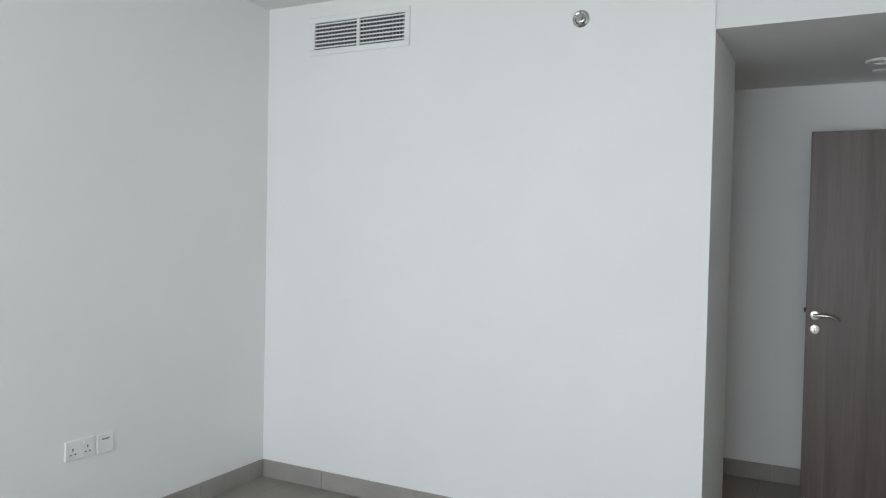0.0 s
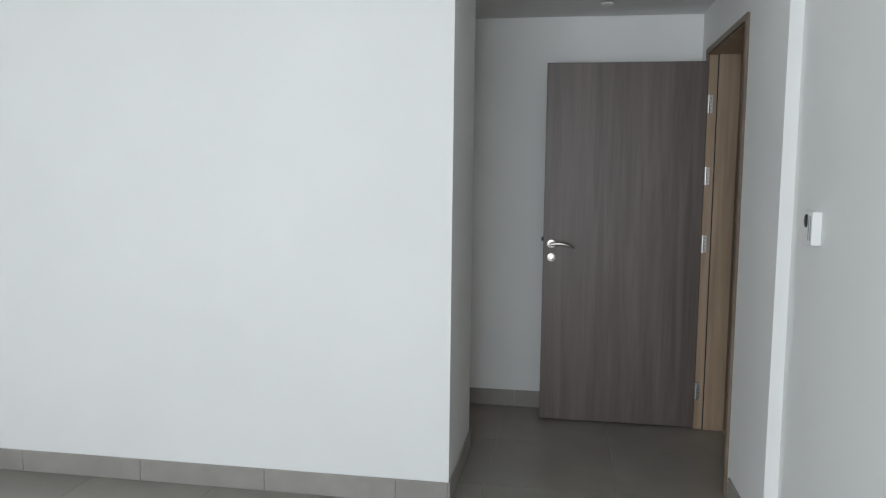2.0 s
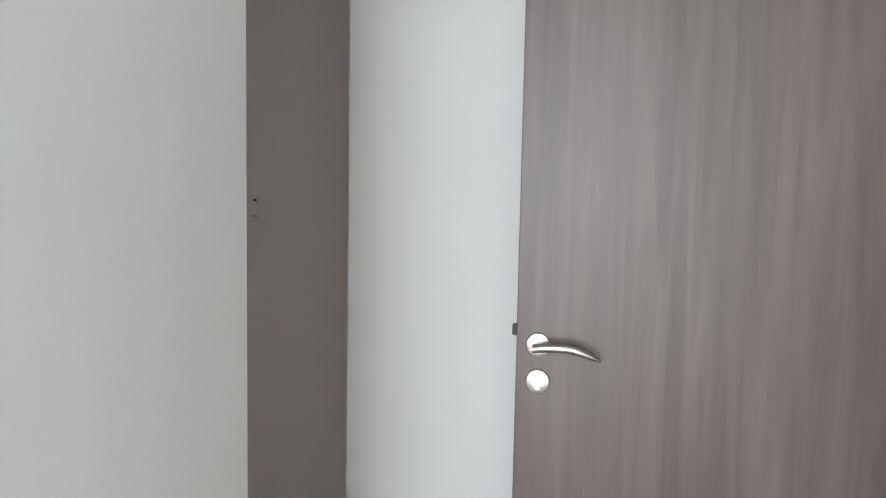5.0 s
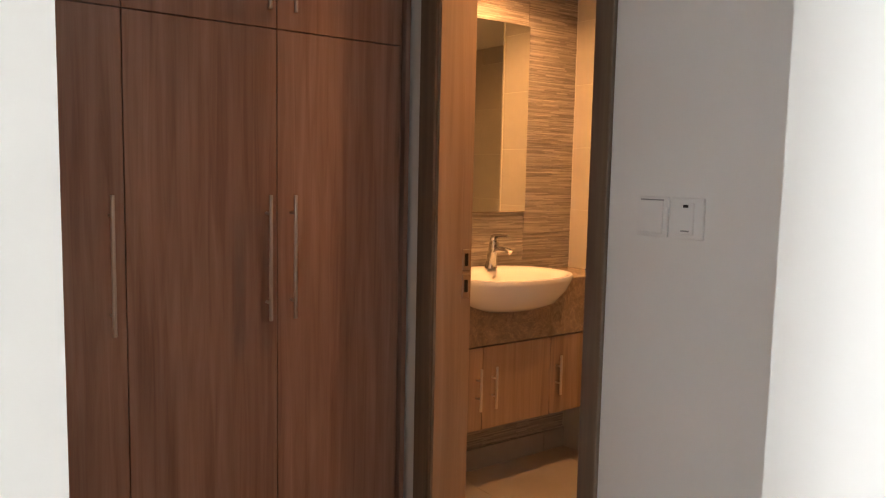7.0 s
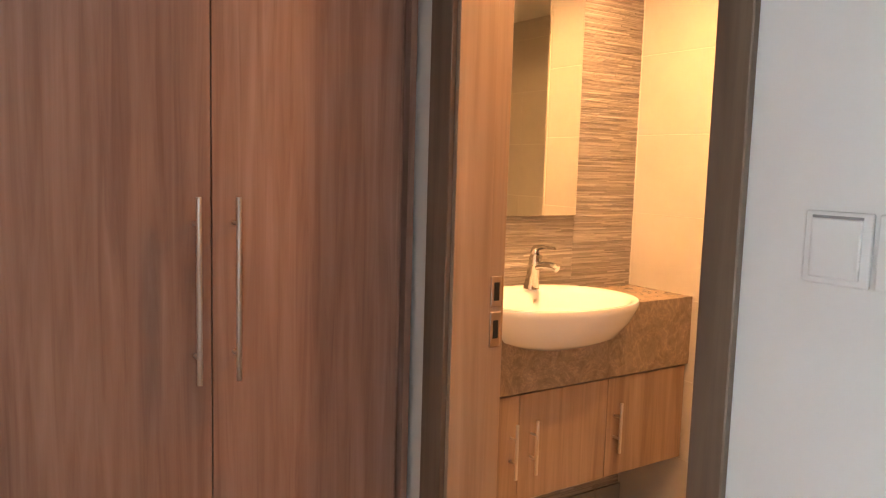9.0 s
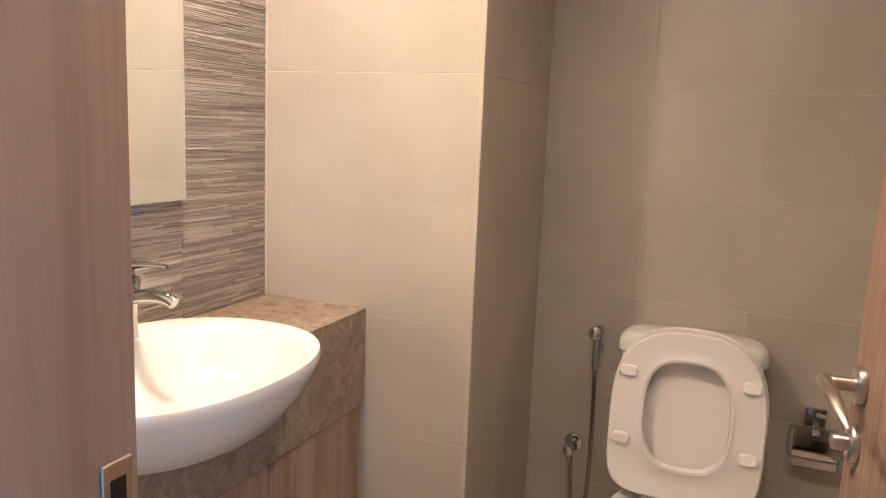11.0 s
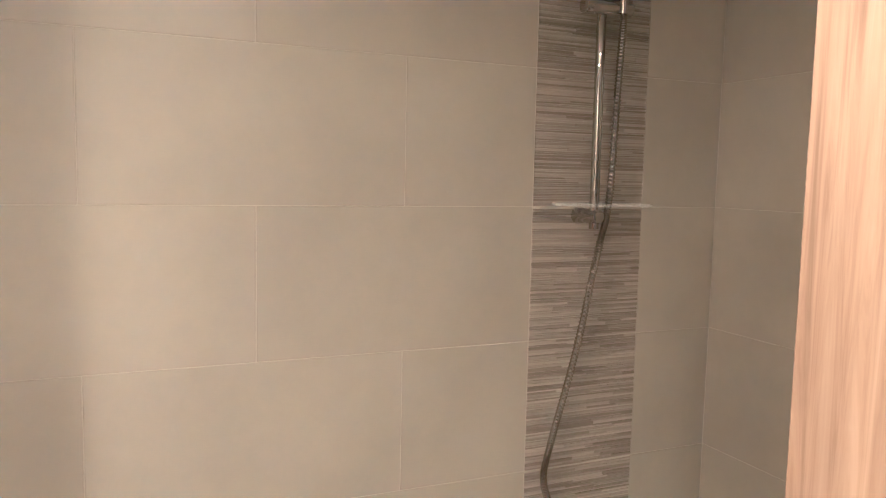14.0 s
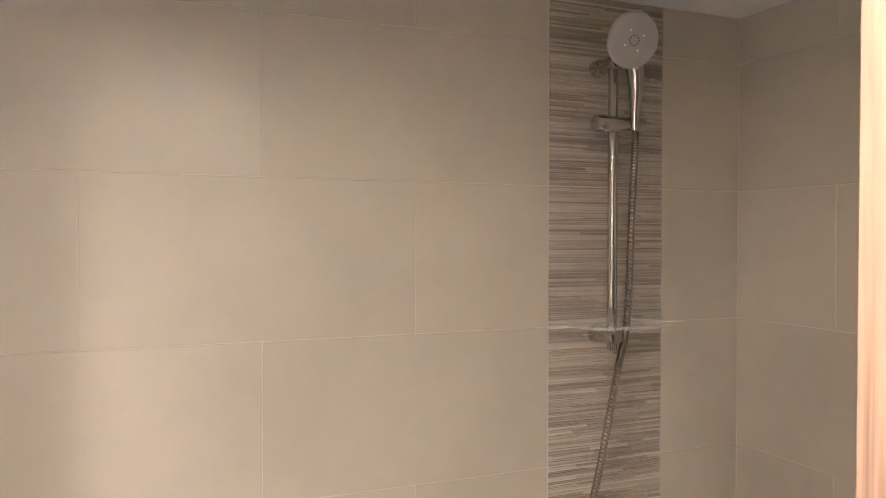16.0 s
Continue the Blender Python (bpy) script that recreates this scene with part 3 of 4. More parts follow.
put("cover", loft([oval(0.66, 1.17, H_ALC, 0.034, 0.034, 2, 28), oval(0.66, 1.17, H_ALC - 0.006, 0.034, 0.034, 2, 28), oval(0.66, 1.17, H_ALC - 0.009, 0.028, 0.028, 2, 28)]), PLASTIC, det, "", True)

# ---- wardrobe ----
wd = thing("wardrobe", "built-in brown wood laminate wardrobe with long steel handles", "wardrobe", (X_WARD, 1.3, 0))
WY = (0.700, 1.100, 1.505, Y_WARD_END)
WZ = 1.746
put("carcass", box(XL + 0.3, Y_RET + 0.002, 0.02, X_WARD - 0.020, Y_WARD_END + 0.015, H_ALC - 0.002), WARD_WOOD, wd)
put("plinth", box(X_WARD - 0.035, Y_RET + 0.002, 0, X_WARD - 0.021, Y_WARD_END + 0.012, 0.078), WARD_WOOD, wd)
put("end_panel", box(X_WARD - 0.60, Y_WARD_END + 0.016, 0, X_WARD + 0.002, Y_WARD_END + 0.032, H_ALC - 0.002), WARD_WOOD, wd)


def bar_handle(owner, x, y, z0, z1):
    bm = cyl((x + 0.032, y, z0), (x + 0.032, y, z1), 0.0055, None, 16, 0.001)
    for z in (z0 + 0.05, z1 - 0.05):
        cyl((x, y, z), (x + 0.032, y, z), 0.0042, None, 12, bm=bm)
    put("handle", bm, STEEL, owner, "long brushed steel bar handle", True)


for i, (a, b) in enumerate(zip(WY, WY[1:])):
    hy = (b - 0.036, b - 0.032, a + 0.042)[i]
    d = put("door", box(X_WARD - 0.018, a + 0.0013, 0.080, X_WARD, b - 0.0013, WZ - 0.0015, 0.001, 1), WARD_WOOD, wd)
    bar_handle(d, X_WARD, hy, 0.943, 1.293)
    d = put("upper_door", box(X_WARD - 0.018, a + 0.0013, WZ + 0.0015, X_WARD, b - 0.0013, H_ALC - 0.006, 0.001, 1), WARD_WOOD, wd)
    bar_handle(d, X_WARD, hy, WZ + 0.045, WZ + 0.24)

# ---- hall beyond the entrance door ----
kt = thing("kitchen_unit", "dark brown kitchen base unit with black worktop", "kitchen cabinet", (2.4, 5.6, 0))
put("cabinet", box(1.45, 5.62, 0.10, 3.4, 6.18, 0.80, 0.003), CASING_WOOD, kt)
put("plinth", box(1.45, 5.68, 0, 3.4, 6.18, 0.10), BLACK, kt)
put("worktop", box(1.43, 5.58, 0.80, 3.42, 6.19, 0.86, 0.004), BLACK, kt)
tc = thing("tall_cabinet", "tall dark brown laminate wall panel above the worktop", "cabinet", (2.4, 6.1, 0.86))
put("panel", box(1.45, 6.12, 0.865, 3.4, 6.19, 2.30, 0.003), CASING_WOOD, tc)

# ---- bathroom fittings ----
# vanity worktop, cut for the basin
CT, CF = 0.916, -1.943
BX, BY = -1.993, 2.705
top = thing("marble_worktop", "brown marble vanity worktop with deep front edge", "worktop", (XM + 0.15, 2.7, 0.67))
for x0, y0, x1, y1 in ((XM, YD1 + 0.012, CF - 0.030, BY - 0.262), (XM, BY + 0.262, CF - 0.030, YP), (XM, BY - 0.262, BX - 0.196, BY + 0.262)):
    put("slab", box(x0, y0, CT - 0.030, x1, y1, CT), MARBLE, top)
tmp = bmesh.new()
ys = [YD1 + 0.012 + (YP - YD1 - 0.012) * i / 60 for i in range(61)]


def cut(y):
    u = (y - BY) / 0.262
    return 0.0 if abs(u) >= 1 else 0.122 * math.sqrt(1 - abs(u) ** 2.6)


front = [[tmp.verts.new((x, y, z)) for y in ys for z in (0.668, CT - cut(y))] for x in (CF, CF - 0.03)]
for i in range(60):
    k = 2 * i
    for f in front:
        tmp.faces.new((f[k], f[k + 1], f[k + 3], f[k + 2]))
    tmp.faces.new((front[0][k + 1], front[0][k + 3], front[1][k + 3], front[1][k + 1]))
    tmp.faces.new((front[0][k], front[0][k + 2], front[1][k + 2], front[1][k]))
put("apron", tmp, MARBLE, top)

cab = thing("vanity_cabinet", "wall-hung tan wood vanity cabinet with bar handles", "cabinet", (-2.05, 2.7, 0.31))
put("body", box(XM, YD1 + 0.014, 0.315, -1.972, YP - 0.002, 0.663), VAN_WOOD, cab)
for a, b, h in ((2.147, 2.562, 2.530), (2.562, 2.945, 2.612), (2.945, YP - 0.003, 2.982)):
    d = put("door", box(-1.971, a + 0.0015, 0.312, -1.953, b - 0.0015, 0.660, 0.001, 1), VAN_WOOD, cab)
    bar_handle(d, -1.953, h, 0.402, 0.578)

# basin
bs = thing("basin", "white ceramic semi-recessed oval wash basin", "wash basin", (BX, BY, 0.76))
out = [(0.060, 0.10, 0.806, 0.020), (0.115, 0.160, 0.811, 0.014), (0.172, 0.226, 0.835, 0.006), (0.215, 0.272, 0.885, 0.0), (0.236, 0.295, 0.930, 0), (0.239, 0.298, 0.944, 0), (0.236, 0.295, 0.952, 0), (0.226, 0.285, 0.953, 0),
       (0.200, 0.262, 0.948, 0.018), (0.186, 0.250, 0.935, 0.022), (0.165, 0.228, 0.890, 0.024), (0.130, 0.180, 0.848, 0.022), (0.070, 0.100, 0.831, 0.02), (0.020, 0.02, 0.828, 0.02)]
put("bowl", loft([oval(BX + dx, BY, z, rx, ry, 2.25, 56) for rx, ry, z, dx in out]), CERAMIC, bs, "", True)
put("overflow", cyl((BX - 0.152, BY + 0.062, 0.905), (BX - 0.146, BY + 0.062, 0.907), 0.011, None, 20), STEEL, bs, "round overflow hole ring")
put("drain", cyl((BX + 0.02, BY, 0.827), (BX + 0.02, BY, 0.832), 0.022, 0.020, 24), CHROME, bs, "", True)

# basin mixer
tp = thing("basin_tap", "chrome single-lever basin mixer tap", "tap", (BX - 0.190, BY + 0.02, 0.952))
tx, ty = BX - 0.172, BY + 0.062
put("body", loft([oval(tx + dx, ty, z, r, r, 2.4, 28) for r, z, dx in ((0.027, 0.950, 0), (0.026, 0.956, 0), (0.022, 0.985, 0.004), (0.020, 1.030, 0.012), (0.021, 1.062, 0.018), (0.018, 1.070, 0.019))]), CHROME, tp, "", True)
put("spout", tube([(tx + 0.018, ty, 1.028), (tx + 0.060, ty, 1.038), (tx + 0.105, ty, 1.040), (tx + 0.128, ty, 1.032)], [0.014, 0.014, 0.013, 0.012], 16, flat=0.75), CHROME, tp, "", True)
bm = tube([(tx + 0.012, ty, 1.075), (tx + 0.020, ty, 1.092), (tx + 0.060, ty, 1.099), (tx + 0.112, ty, 1.100)], [0.016, 0.013, 0.008, 0.006], 14, flat=0.6)
put("lever", bm, CHROME, tp, "", True)

mr = thing("mirror", "tall frameless wall mirror above the basin", "mirror", (XM, 2.6, 1.198))
put("glass", box(XM + 0.006, 2.22, 1.194, XM + 0.024, 3.014, 2.036, 0.0025, 1), MIRROR, mr)

downlight(-1.97, 2.74, H_BATH, "downlight", "lit warm recessed downlight over the basin", True, 0.06)
downlight(-1.12, 2.58, H_BATH, "downlight", "lit warm recessed downlight of the bathroom", True, 0.06)

# toilet
TX = -1.174
wc = thing("toilet", "white ceramic close-coupled toilet with raised seat and lid", "toilet", (TX, 3.5, 0))
put("pedestal", loft([oval(TX, 3.582, 0.0, 0.115, 0.27, 2.6, 40), oval(TX, 3.582, 0.06, 0.108, 0.26, 2.6, 40), oval(TX, 3.562, 0.22, 0.125, 0.27, 2.4, 40), oval(TX, 3.522, 0.34, 0.170, 0.30, 2.3, 40), oval(TX, 3.512, 0.395, 0.184, 0.315, 2.3, 40),
                      oval(TX, 3.512, 0.408, 0.180, 0.310, 2.3, 40), oval(TX, 3.482, 0.406, 0.140, 0.230, 2.1, 40), oval(TX, 3.482, 0.36, 0.125, 0.210, 2.1, 40), oval(TX, 3.492, 0.22, 0.06, 0.08, 2.0, 40)]), CERAMIC, wc, "", True)
tk = lambda z, k, d=0.0: oval(TX - 0.008, 3.834 - d, z, 0.186 * k, 0.086 * k, 5.0, 44)
tl = lambda z, k: oval(TX - 0.008, 3.834, z, 0.186 * k, 0.086 * k, 3.6, 44)
put("tank", loft([tk(0.395, 0.88), tk(0.42, 0.94), tk(0.68, 0.99), tk(0.779, 1.0)]), CERAMIC, wc, "", True)
put("tank_lid", loft([tl(0.780, 1.02), tl(0.785, 1.06), tl(0.808, 1.06), tl(0.824, 1.02), tl(0.834, 0.93), tl(0.838, 0.80)]), CERAMIC, wc, "", True)
put("flush_button", cyl((TX, 3.834, 0.837), (TX, 3.834, 0.843), 0.024, 0.022, 28, 0.001), CHROME, wc, "", True)
# seat and lid lean back on the tank
SEAT_Y, LEAN = 3.672, radians(5)


def lean(u, w, d):
    """A point of the raised seat: u across, w up along it, d forward of its plane."""
    return (TX + u, SEAT_Y - d * math.cos(LEAN) + w * math.sin(LEAN), 0.425 + w * math.cos(LEAN) + d * math.sin(LEAN) * 0.2)


def seat_outline(k, inset=0.0):
    pts = []
    for i in range(64):
        a = 2 * math.pi * i / 64
        c, s = math.cos(a), math.sin(a)
        p = 5.5 if s < 0 else 2.6
        pts.append((math.copysign(abs(c) ** (2 / p), c) * (0.198 - inset) * k, 0.228 + math.copysign(abs(s) ** (2 / p), s) * (0.228 - inset) * k))
    return pts


def hole_outline(g=0.0):
    pts = []
    for i in range(64):
        a = 2 * math.pi * i / 64
        c, s = math.cos(a), math.sin(a)
        pts.append((math.copysign(abs(c) ** (2 / 2.9), c) * (0.113 + g), 0.232 + math.copysign(abs(s) ** (2 / 2.7), s) * (0.147 + g)))
    return pts


put("lid", loft([[lean(u, w, d) for u, w in seat_outline(k)] for k, d in ((0.97, -0.036), (1.0, -0.030), (1.0, -0.021), (0.985, -0.018))]), SEAT_PLASTIC, wc, "", True)
rings = [[lean(u, w, d) for u, w in o] for o, d in ((seat_outline(0.965), 0.005), (seat_outline(0.985), 0.010), (seat_outline(0.985), 0.020), (seat_outline(0.965), 0.0245), (seat_outline(0.80), 0.022), (hole_outline(0.012), 0.021), (hole_outline(0.003), 0.026), (hole_outline(-0.004), 0.024), (hole_outline(-0.006), 0.004))]
rings.append(rings[0])
seat = put("seat", loft(rings, False, False), SEAT_PLASTIC, wc, "raised plastic seat ring", True)
for u, w in ((-0.153, 0.335), (0.153, 0.335), (-0.159, 0.152), (0.159, 0.152)):
    put("buffer", loft([[lean(u + 0.023 * k * math.copysign(abs(math.cos(a)) ** 0.6, math.cos(a)), w + 0.0145 * k * math.copysign(abs(math.sin(a)) ** 0.6, math.sin(a)), d) for a in (2 * math.pi * i / 24 for i in range(24))] for k, d in ((1, 0.020), (1, 0.030), (0.85, 0.034))]), BUFFER, seat, "", True)
put("hinge_bar", cyl((TX - 0.075, SEAT_Y - 0.016, 0.421), (TX + 0.075, SEAT_Y - 0.016, 0.421), 0.008, None, 16), CHROME, wc, "", True)
for s in (-1, 1):
    put("hinge_block", box(TX + s * 0.085 - 0.011, SEAT_Y - 0.030, 0.404, TX + s * 0.085 + 0.011, SEAT_Y - 0.002, 0.434, 0.004), CHROME, wc, "", True)

# hand spray beside the toilet
sx, sz = -1.455, 0.785
bd = thing("bidet_spray", "chrome hand spray hanging on a wall bracket", "hand spray", (sx, YT, sz - 0.1))
put("bracket", box(sx - 0.014, YT - 0.030, sz - 0.062, sx + 0.014, YT, sz - 0.035, 0.004), CHROME, bd, "", True)
bm = tube([(sx, YT - 0.046, sz - 0.105), (sx, YT - 0.046, sz - 0.05), (sx, YT - 0.044, sz - 0.005), (sx, YT - 0.048, sz + 0.008)], [0.010, 0.0115, 0.011, 0.013], 16)
cyl((sx, YT - 0.030, sz + 0.012), (sx, YT - 0.078, sz + 0.014), 0.0175, 0.0195, 24, 0.002, bm)
put("spray_head", bm, CHROME, bd, "", True)
put("hose", tube([(sx, YT - 0.046, sz - 0.10), (sx + 0.004, YT - 0.046, sz - 0.30), (sx + 0.000, YT - 0.05, sz - 0.52), (sx - 0.018, YT - 0.06, sz - 0.62), (sx - 0.04, YT - 0.06, sz - 0.55), (sx - 0.053, YT - 0.052, sz - 0.385)], [0.0065] * 6, 8, ridge=0.10, steps=260), HOSE, bd, "", True)
vx, vz = -1.512, 0.425
vl = thing("angle_valve", "chrome angle valve on the tiled wall", "valve", (vx, YT, vz))
bm = cyl((vx, YT, vz), (vx, YT - 0.006, vz), 0.029, 0.027, 28, 0.001)
cyl((vx, YT - 0.006, vz), (vx, YT - 0.060, vz), 0.010, None, 18, bm=bm)
cyl((vx, YT - 0.050, vz + 0.004), (vx, YT - 0.050, vz - 0.038), 0.009, None, 18, bm=bm)
put("body", bm, CHROME, vl, "", True)
put("knob", cyl((vx, YT - 0.058, vz), (vx, YT - 0.084, vz), 0.019, 0.016, 10, 0.003), CHROME, vl, "", True)

# paper holder
px, pz = -0.852, 0.63
ph = thing("paper_holder", "chrome toilet paper holder with cover flap, empty", "paper holder", (px, YT, pz - 0.05))
put("mount", box(px - 0.027, YT - 0.012, pz - 0.027, px + 0.027, YT, pz + 0.027, 0.003), CHROME, ph, "", True)
put("arm", box(px - 0.008, YT - 0.052, pz - 0.036, px + 0.012, YT - 0.012, pz - 0.006, 0.003), CHROME, ph, "", True)
bm = tube([(px + 0.052, YT - 0.052, pz - 0.014), (px - 0.030, YT - 0.052, pz - 0.014), (px - 0.058, YT - 0.052, pz - 0.016), (px - 0.062, YT - 0.052, pz - 0.06), (px - 0.060, YT - 0.052, pz - 0.098), (px - 0.03, YT - 0.052, pz - 0.104), (px + 0.056, YT - 0.052, pz - 0.104), (px + 0.064, YT - 0.052, pz - 0.098), (px + 0.066, YT - 0.052, pz - 0.082)], [0.0042] * 9, 10, steps=70)
put("rod", bm, CHROME, ph, "", True)
flap = [[(px - 0.052 + 0.112 * j / 8, YT - 0.046 - d - 0.010 * math.sin(math.pi * i / 10), pz - 0.018 - 0.112 * i / 10) for i in range(11) for j in range(9)] for d in (0.0, -0.0015)]
tmp = bmesh.new()
fv = [[tmp.verts.new(p) for p in f] for f in flap]
for f in fv:
    for i in range(10):
        for j in range(8):
            k = 9 * i + j
            tmp.faces.new((f[k], f[k + 1], f[k + 10], f[k + 9]))
put("flap", tmp, CHROME, ph, "polished cover flap", True)

# bathtub
UX, UY0, UZ = -0.709, YD1 + 0.014, 0.597
tb = thing("bathtub", "white acrylic bathtub with broad flat rim", "bathtub", ((UX + XB) / 2, 3.0, 0))
cx, cy, rx, ry = (UX + XB) / 2, (UY0 + YT) / 2, (XB - UX) / 2 - 0.001, (YT - UY0) / 2 - 0.001
rg = lambda kx, ky, z, p: oval(cx, cy, z, rx - kx, ry - ky, p, 96)
put("shell", loft([rg(0.004, 0.0, UZ - 0.040, 60), rg(0, 0, UZ - 0.036, 60), rg(0, 0, UZ - 0.005, 60), rg(0.005, 0.005, UZ, 60), rg(0.075, 0.105, UZ + 0.001, 9), rg(0.083, 0.115, UZ - 0.008, 8), rg(0.10, 0.14, UZ - 0.10, 7), rg(0.13, 0.20, UZ - 0.36, 5), rg(0.17, 0.28, UZ - 0.41, 4), rg(0.30, 0.70, UZ - 0.42, 3)], False), ACRYLIC, tb, "", True)
put("drain", cyl((cx, YT - 0.36, UZ - 0.419), (cx, YT - 0.36, UZ - 0.413), 0.03, 0.027, 24), CHROME, tb, "", True)
put("overflow", cyl((cx - 0.02, YT - 0.155, UZ - 0.135), (cx - 0.02, YT - 0.172, UZ - 0.133), 0.036, 0.033, 28, 0.002), CHROME, tb, "", True)
ap = structure("tub_panel", box(UX + 0.0072, UY0, 0, UX + 0.026, YT - 0.001, UZ - 0.040), BATH_GROUT, "beige tiled panel along the bathtub", "panel")

# bath mixer
mx, my, mz = -0.318, YT - 0.075, 0.732
bx_ = thing("bath_mixer", "chrome wall-mounted bath mixer with hose loop", "tap", (mx, YT, mz))
for s in (-1, 1):
    put("flange", cyl((mx + s * 0.075, YT, mz), (mx + s * 0.075, YT - 0.042, mz), 0.036, 0.018, 32, 0.001), CHROME, bx_, "", True)
bm = box(mx - 0.125, my - 0.022, mz - 0.022, mx - 0.035, my + 0.036, mz + 0.018, 0.006)
box(mx + 0.035, my - 0.022, mz - 0.022, mx + 0.125, my + 0.036, mz + 0.018, 0.006, bm=bm)
box(mx - 0.050, my - 0.012, mz - 0.016, mx + 0.050, my + 0.030, mz + 0.012, 0.004, bm=bm)
put("body", bm, CHROME, bx_, "", True)
put("neck", cyl((mx - 0.008, my - 0.006, mz - 0.035), (mx - 0.008, my - 0.006, mz + 0.052), 0.024, 0.023, 28, 0.002), CHROME, bx_, "", True)
bm = cyl((mx - 0.008, my - 0.006, mz + 0.054), (mx - 0.008, my - 0.006, mz + 0.086), 0.024, 0.022, 28, 0.004)
tube([(mx, my - 0.006, mz + 0.074), (mx + 0.035, my - 0.020, mz + 0.070), (mx + 0.085, my - 0.040, mz + 0.050)], [0.015, 0.012, 0.009], 12, bm, flat=0.6)
put("lever", bm, CHROME, bx_, "", True)
put("spout", tube([(mx - 0.006, my - 0.004, mz - 0.020), (mx + 0.01, my - 0.05, mz - 0.040), (mx + 0.030, my - 0.080, mz - 0.056), (mx + 0.040, my - 0.092, mz - 0.074)], [0.018, 0.017, 0.015, 0.013], 18), CHROME, bx_, "", True)
loop = [(mx + 0.042 + 0.052 * math.cos(a) * 0.9 + 0.028, my - 0.10 + 0.01 * math.sin(a), mz - 0.128 + 0.058 * math.sin(a)) for a in (radians(d) for d in range(120, 421, 30))]
put("hose_loop", tube(loop, [0.0075] * len(loop), 10, ridge=0.10, steps=90), HOSE, bx_, "", True)

# shower set
rxp = -0.339
sh = thing("shower_set", "chrome shower rail with hand shower and metal hose", "shower", (rxp, YT, 1.48))
put("rail", cyl((rxp, YT - 0.062, 1.455), (rxp, YT - 0.062, 2.075), 0.0105, None, 24, 0.001), CHROME, sh, "", True)
for z in (1.482, 2.055):
    bm = cyl((rxp, YT, z), (rxp, YT - 0.035, z), 0.020, 0.016, 24, 0.002)
    cyl((rxp, YT - 0.030, z), (rxp, YT - 0.082, z), 0.017, 0.015, 24, 0.003, bm)
    put("bracket", bm, CHROME, sh, "", True)
put("soap_dish", loft([oval(rxp + 0.012, YT - 0.072, z, kx, ky, 2.6, 48) for kx, ky, z in ((0.092, 0.048, 1.502), (0.112, 0.066, 1.503), (0.117, 0.070, 1.507), (0.116, 0.069, 1.511), (0.111, 0.064, 1.506))]), CLEAR, sh, "clear acrylic soap shelf", True)
slz = 1.927
bm = cyl((rxp - 0.050, YT - 0.066, slz), (rxp + 0.070, YT - 0.070, slz), 0.018, 0.016, 28, 0.004)
put("slider", bm, CHROME, sh, "", True)
hx, hy_ = rxp + 0.040, YT - 0.098
hand = put("hand_shower", tube([(hx, hy_ + 0.016, slz - 0.012), (hx - 0.002, hy_ + 0.012, slz + 0.03), (hx - 0.005, hy_ + 0.006, slz + 0.07), (hx - 0.010, hy_ + 0.002, slz + 0.110), (hx - 0.024, hy_, slz + 0.140)], [0.0095, 0.012, 0.016, 0.019, 0.022], 18), CHROME, sh, "", True)
hc, hn = Vector((hx - 0.043, hy_ - 0.034, slz + 0.160)), Vector((-0.12, -0.93, -0.30)).normalized()
put("head_back", cyl(hc - hn * 0.024, hc, 0.034, 0.057, 40, 0.003), CHROME, hand, "", True)
face = put("spray_plate", cyl(hc, hc + hn * 0.006, 0.0575, 0.053, 40, 0.002), GREY_RUB, hand, "grey spray plate with nozzles", True)
q = hn.to_track_quat("Z", "Y").to_matrix()
for k in range(10):
    o = q @ Vector((0.010 * math.cos(k * 0.628), 0.010 * math.sin(k * 0.628), 0.0055))
    put("nozzle", cyl(hc + o, hc + o + hn * 0.002, 0.0014, None, 8), BLACK, hand)
for k in range(4):
    o = q @ Vector((0.022 * math.cos(k * 1.571 + 0.5), 0.022 * math.sin(k * 1.571 + 0.5), 0.0055))
    put("nozzle", cyl(hc + o, hc + o + hn * 0.002, 0.0024, None, 10), PLASTIC, hand)
hz = [(hx, hy_ + 0.012, slz - 0.014), (hx - 0.004, YT - 0.080, 1.75), (hx - 0.010, YT - 0.074, 1.52), (hx - 0.022, YT - 0.055, 1.40), (hx - 0.062, YT - 0.045, 1.18), (rxp - 0.078, YT - 0.045, 0.98), (rxp - 0.097, YT - 0.050, 0.89), (rxp - 0.062, YT - 0.060, 0.80), (mx - 0.030, my + 0.010, mz + 0.020)]
put("hose", tube(hz, [0.0078] * len(hz), 10, ridge=0.13, steps=420), HOSE, sh, "", True)


# ---- tiles ----
TILES = {}


def tile_mesh(w, h, mat, th=0.008):
    key = (round(w, 3), round(h, 3), mat.name, th)
    if key not in TILES:
        TILES[key] = finish("tile", box(0.0008, 0, 0.0008, w - 0.0008, th, h - 0.0008, 0.0009, 1), mat)
    return TILES[key]


def tile(parent, me, m):
    ob = new("tile", me)
    ob.parent = parent
    ob.matrix_parent_inverse = parent.matrix_basis.inverted()
    ob.matrix_basis = m


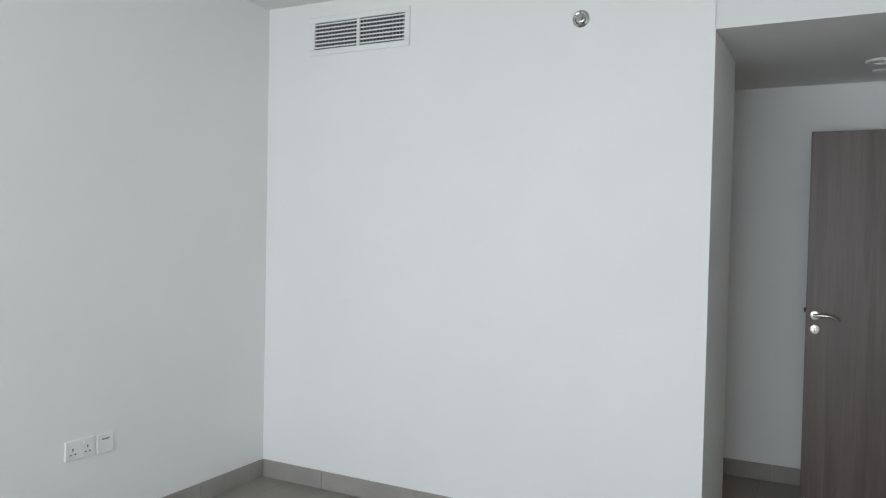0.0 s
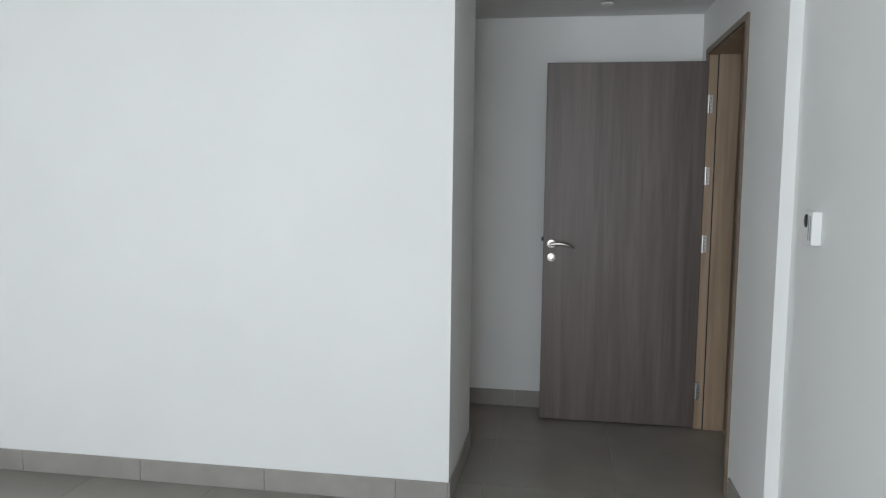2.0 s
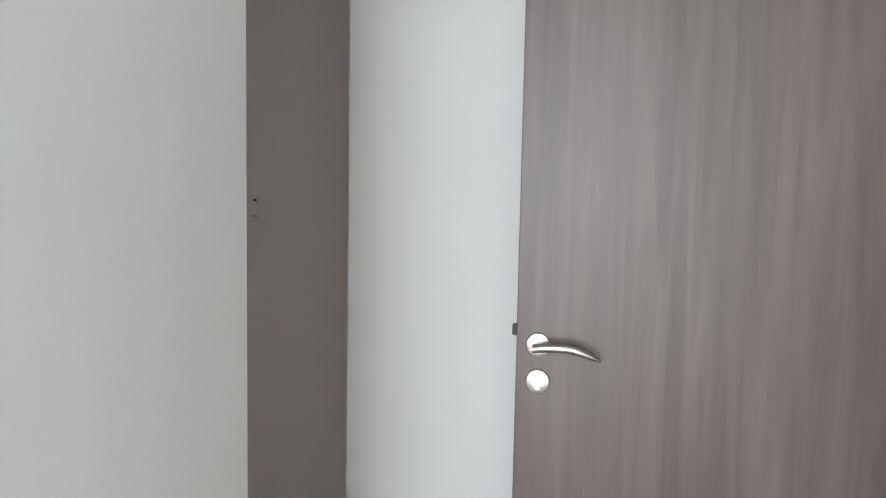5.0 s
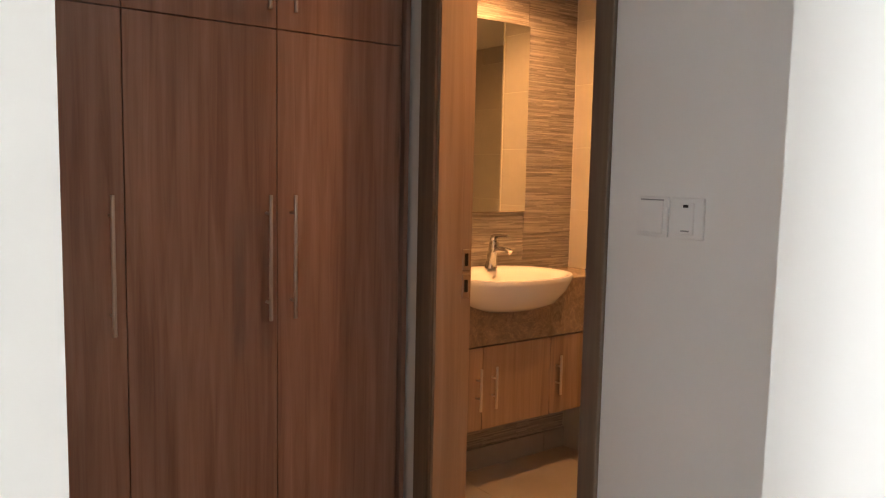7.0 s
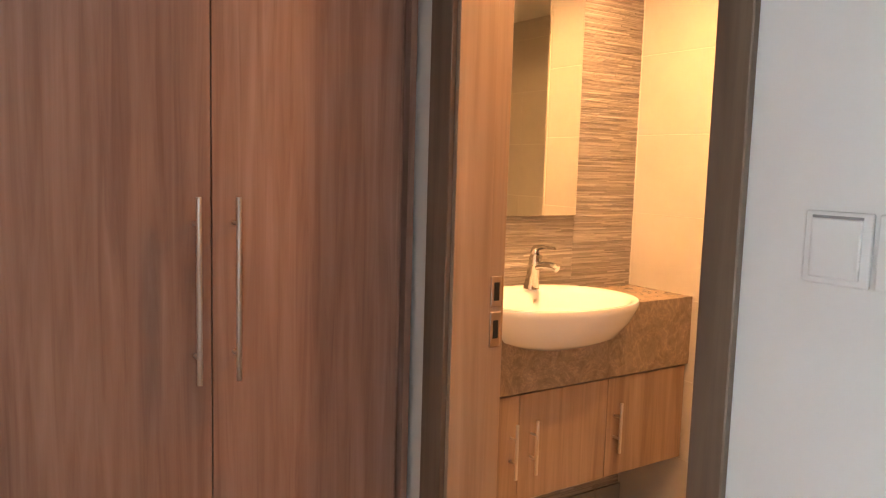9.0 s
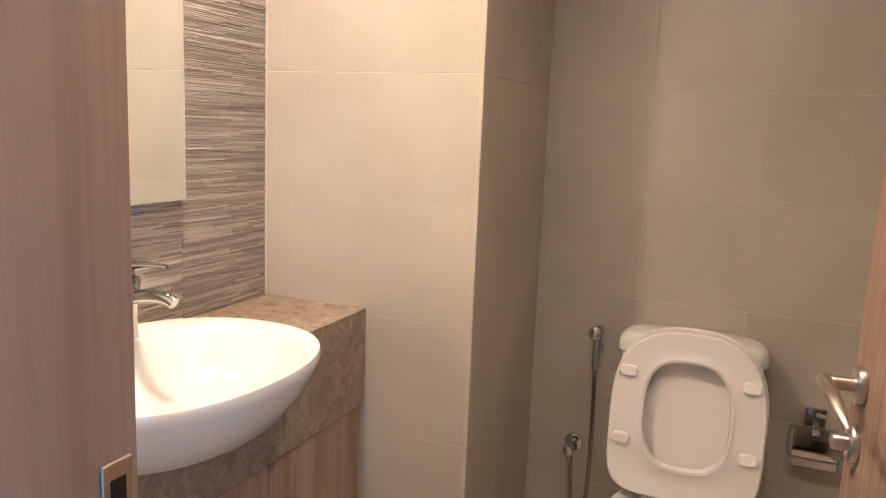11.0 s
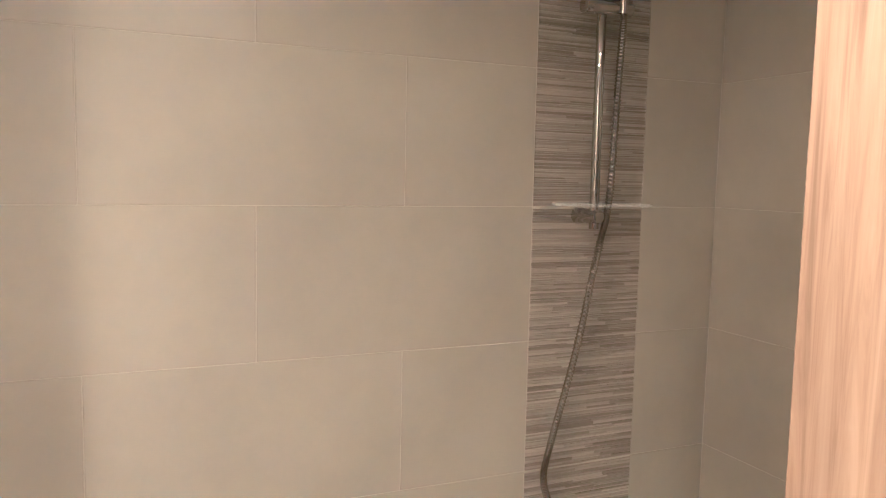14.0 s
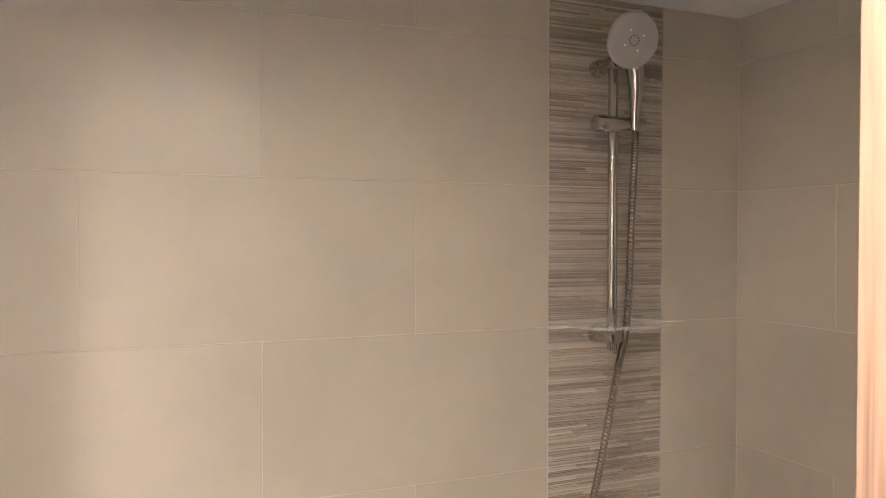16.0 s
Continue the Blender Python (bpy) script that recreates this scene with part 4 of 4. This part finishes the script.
def tile_wall(parent, u0, u1, top, joint, place, mat=TILE, z0=0.0):
    """Rows 0.3 high of 0.6 wide tiles in half bond. joint(row): one upright joint of that row. place(u, z): pose."""
    row = 0
    while z0 + row * 0.3 < top - 0.005:
        za, zb = z0 + row * 0.3, min(z0 + row * 0.3 + 0.3, top)
        j = joint(row)
        k = j - 0.6 * math.ceil((j - u0) / 0.6)
        while k < u1 - 0.004:
            a, b = max(k, u0), min(k + 0.6, u1)
            if b - a > 0.004:
                tile(parent, tile_mesh(b - a, zb - za, mat), place(a, za))
            k += 0.6
        row += 1


south = lambda y: (lambda u, z: pose(u, y, z))                         # faces -y
east = lambda x: (lambda u, z: pose(x, u, z, 0, 0, 90))                # faces +x
west = lambda x: (lambda u, z: pose(x, -u, z, 0, 0, -90))              # faces -x

tile_wall(wall_toilet, XC, STRIP_L, H_BATH, lambda r: -0.757 if r % 2 else -1.055, south(YT))
tile_wall(wall_toilet, STRIP_R, XB, H_BATH, lambda r: STRIP_R + (0.0 if r % 2 else 0.3), south(YT))
tile_wall(wall_box, XM, XC, H_BATH, lambda r: XM, south(YP))
tile_wall(wall_box, YP + 0.008, YT, H_BATH, lambda r: YP, east(XC))
tile_wall(wall_tub, -YT, -YD1, H_BATH, lambda r: -YT + (0.27 if r % 2 else 0.57), west(XB))
tile_wall(ap, -YT + 0.002, -UY0, UZ - 0.041, lambda r: -YT + (0.3 if r % 2 else 0.6), west(UX + 0.006))


def ribbed(w, h, seed):
    """A split-face tile: thin level strips of uneven length and depth."""
    rnd = random.Random(seed)
    bm = bmesh.new()
    z = 0.001
    while z < h - 0.004:
        d = min(rnd.choice((0.003, 0.004, 0.004, 0.005, 0.007)), h - 0.001 - z)
        u = 0.001
        while u < w - 0.002:
            e = min(u + rnd.uniform(0.05, 0.24), w - 0.001)
            if w - e < 0.02:
                e = w - 0.001
            t = rnd.uniform(0.0, 0.003)
            s = rnd.uniform(-0.0006, 0.0006)
            v = [bm.verts.new(p) for p in ((u, 0.009, z), (e, 0.009, z), (e, 0.009, z + d), (u, 0.009, z + d), (u, t, z + 0.0006 + s), (e, t, z + 0.0006 - s), (e, t, z + d - 0.0006 - s), (u, t, z + d - 0.0006 + s))]
            for f in ((4, 5, 6, 7), (0, 1, 5, 4), (1, 2, 6, 5), (2, 3, 7, 6), (3, 0, 4, 7)):
                bm.faces.new([v[i] for i in f])
            u = e
        z += d
    me = bpy.data.meshes.new("ribbed_tile")
    bm.to_mesh(me)
    bm.free()
    me.materials.append(RIB)
    return me


for r in range(8):
    z0 = 0.3 * r
    h = min(0.3, H_BATH - z0)
    if h > 0.02:
        tile(wall_toilet, ribbed(STRIP_R - STRIP_L, h, r), pose(STRIP_L, YT - 0.003, z0))
        y, k = YP, 0
        while y > YD1 + 0.01:
            w = min(0.312 if k == 0 else 0.6, y - YD1 - 0.002)
            tile(wall_mirror, ribbed(w, h, 20 + 8 * k + r), pose(XM - 0.003, y - w, z0, 0, 0, 90))
            y -= w
            k += 1

# floor tiles, the stretch that is passed
for i in range(-5, 3):
    for j in range(-4, 4):
        x0, y0 = max(i * 0.6 + 0.13, XL), j * 0.6 - 0.35
        x1, y1 = min(i * 0.6 + 0.73, 1.37), min(y0 + 0.6, YD0 + 0.03)
        if x1 - x0 > 0.01 and y1 - y0 > 0.01:
            key = tile_mesh(x1 - x0, y1 - y0, FLOOR, 0.003)
            tile(floor, key, Matrix.Translation((x0, y0, 0)) @ Matrix.Rotation(radians(-90), 4, "X"))
bm = box(XL, Y_SOUTH, -0.004, XR_BED, -2.75, 0.0)
structure("floor_rear", bm, FLOOR, "greige porcelain floor of the rear bedroom", "floor")
for i in range(4):
    for j in range(4):
        x0, y0 = XM + i * 0.6, YD0 + 0.09 + j * 0.6
        x1, y1 = min(x0 + 0.6, XB), min(y0 + 0.6, YT)
        if x1 - x0 > 0.01 and y1 - y0 > 0.01:
            tile(floor_bath, tile_mesh(x1 - x0, y1 - y0, BATH_FLOOR, 0.003), Matrix.Translation((x0, y0, 0)) @ Matrix.Rotation(radians(-90), 4, "X"))
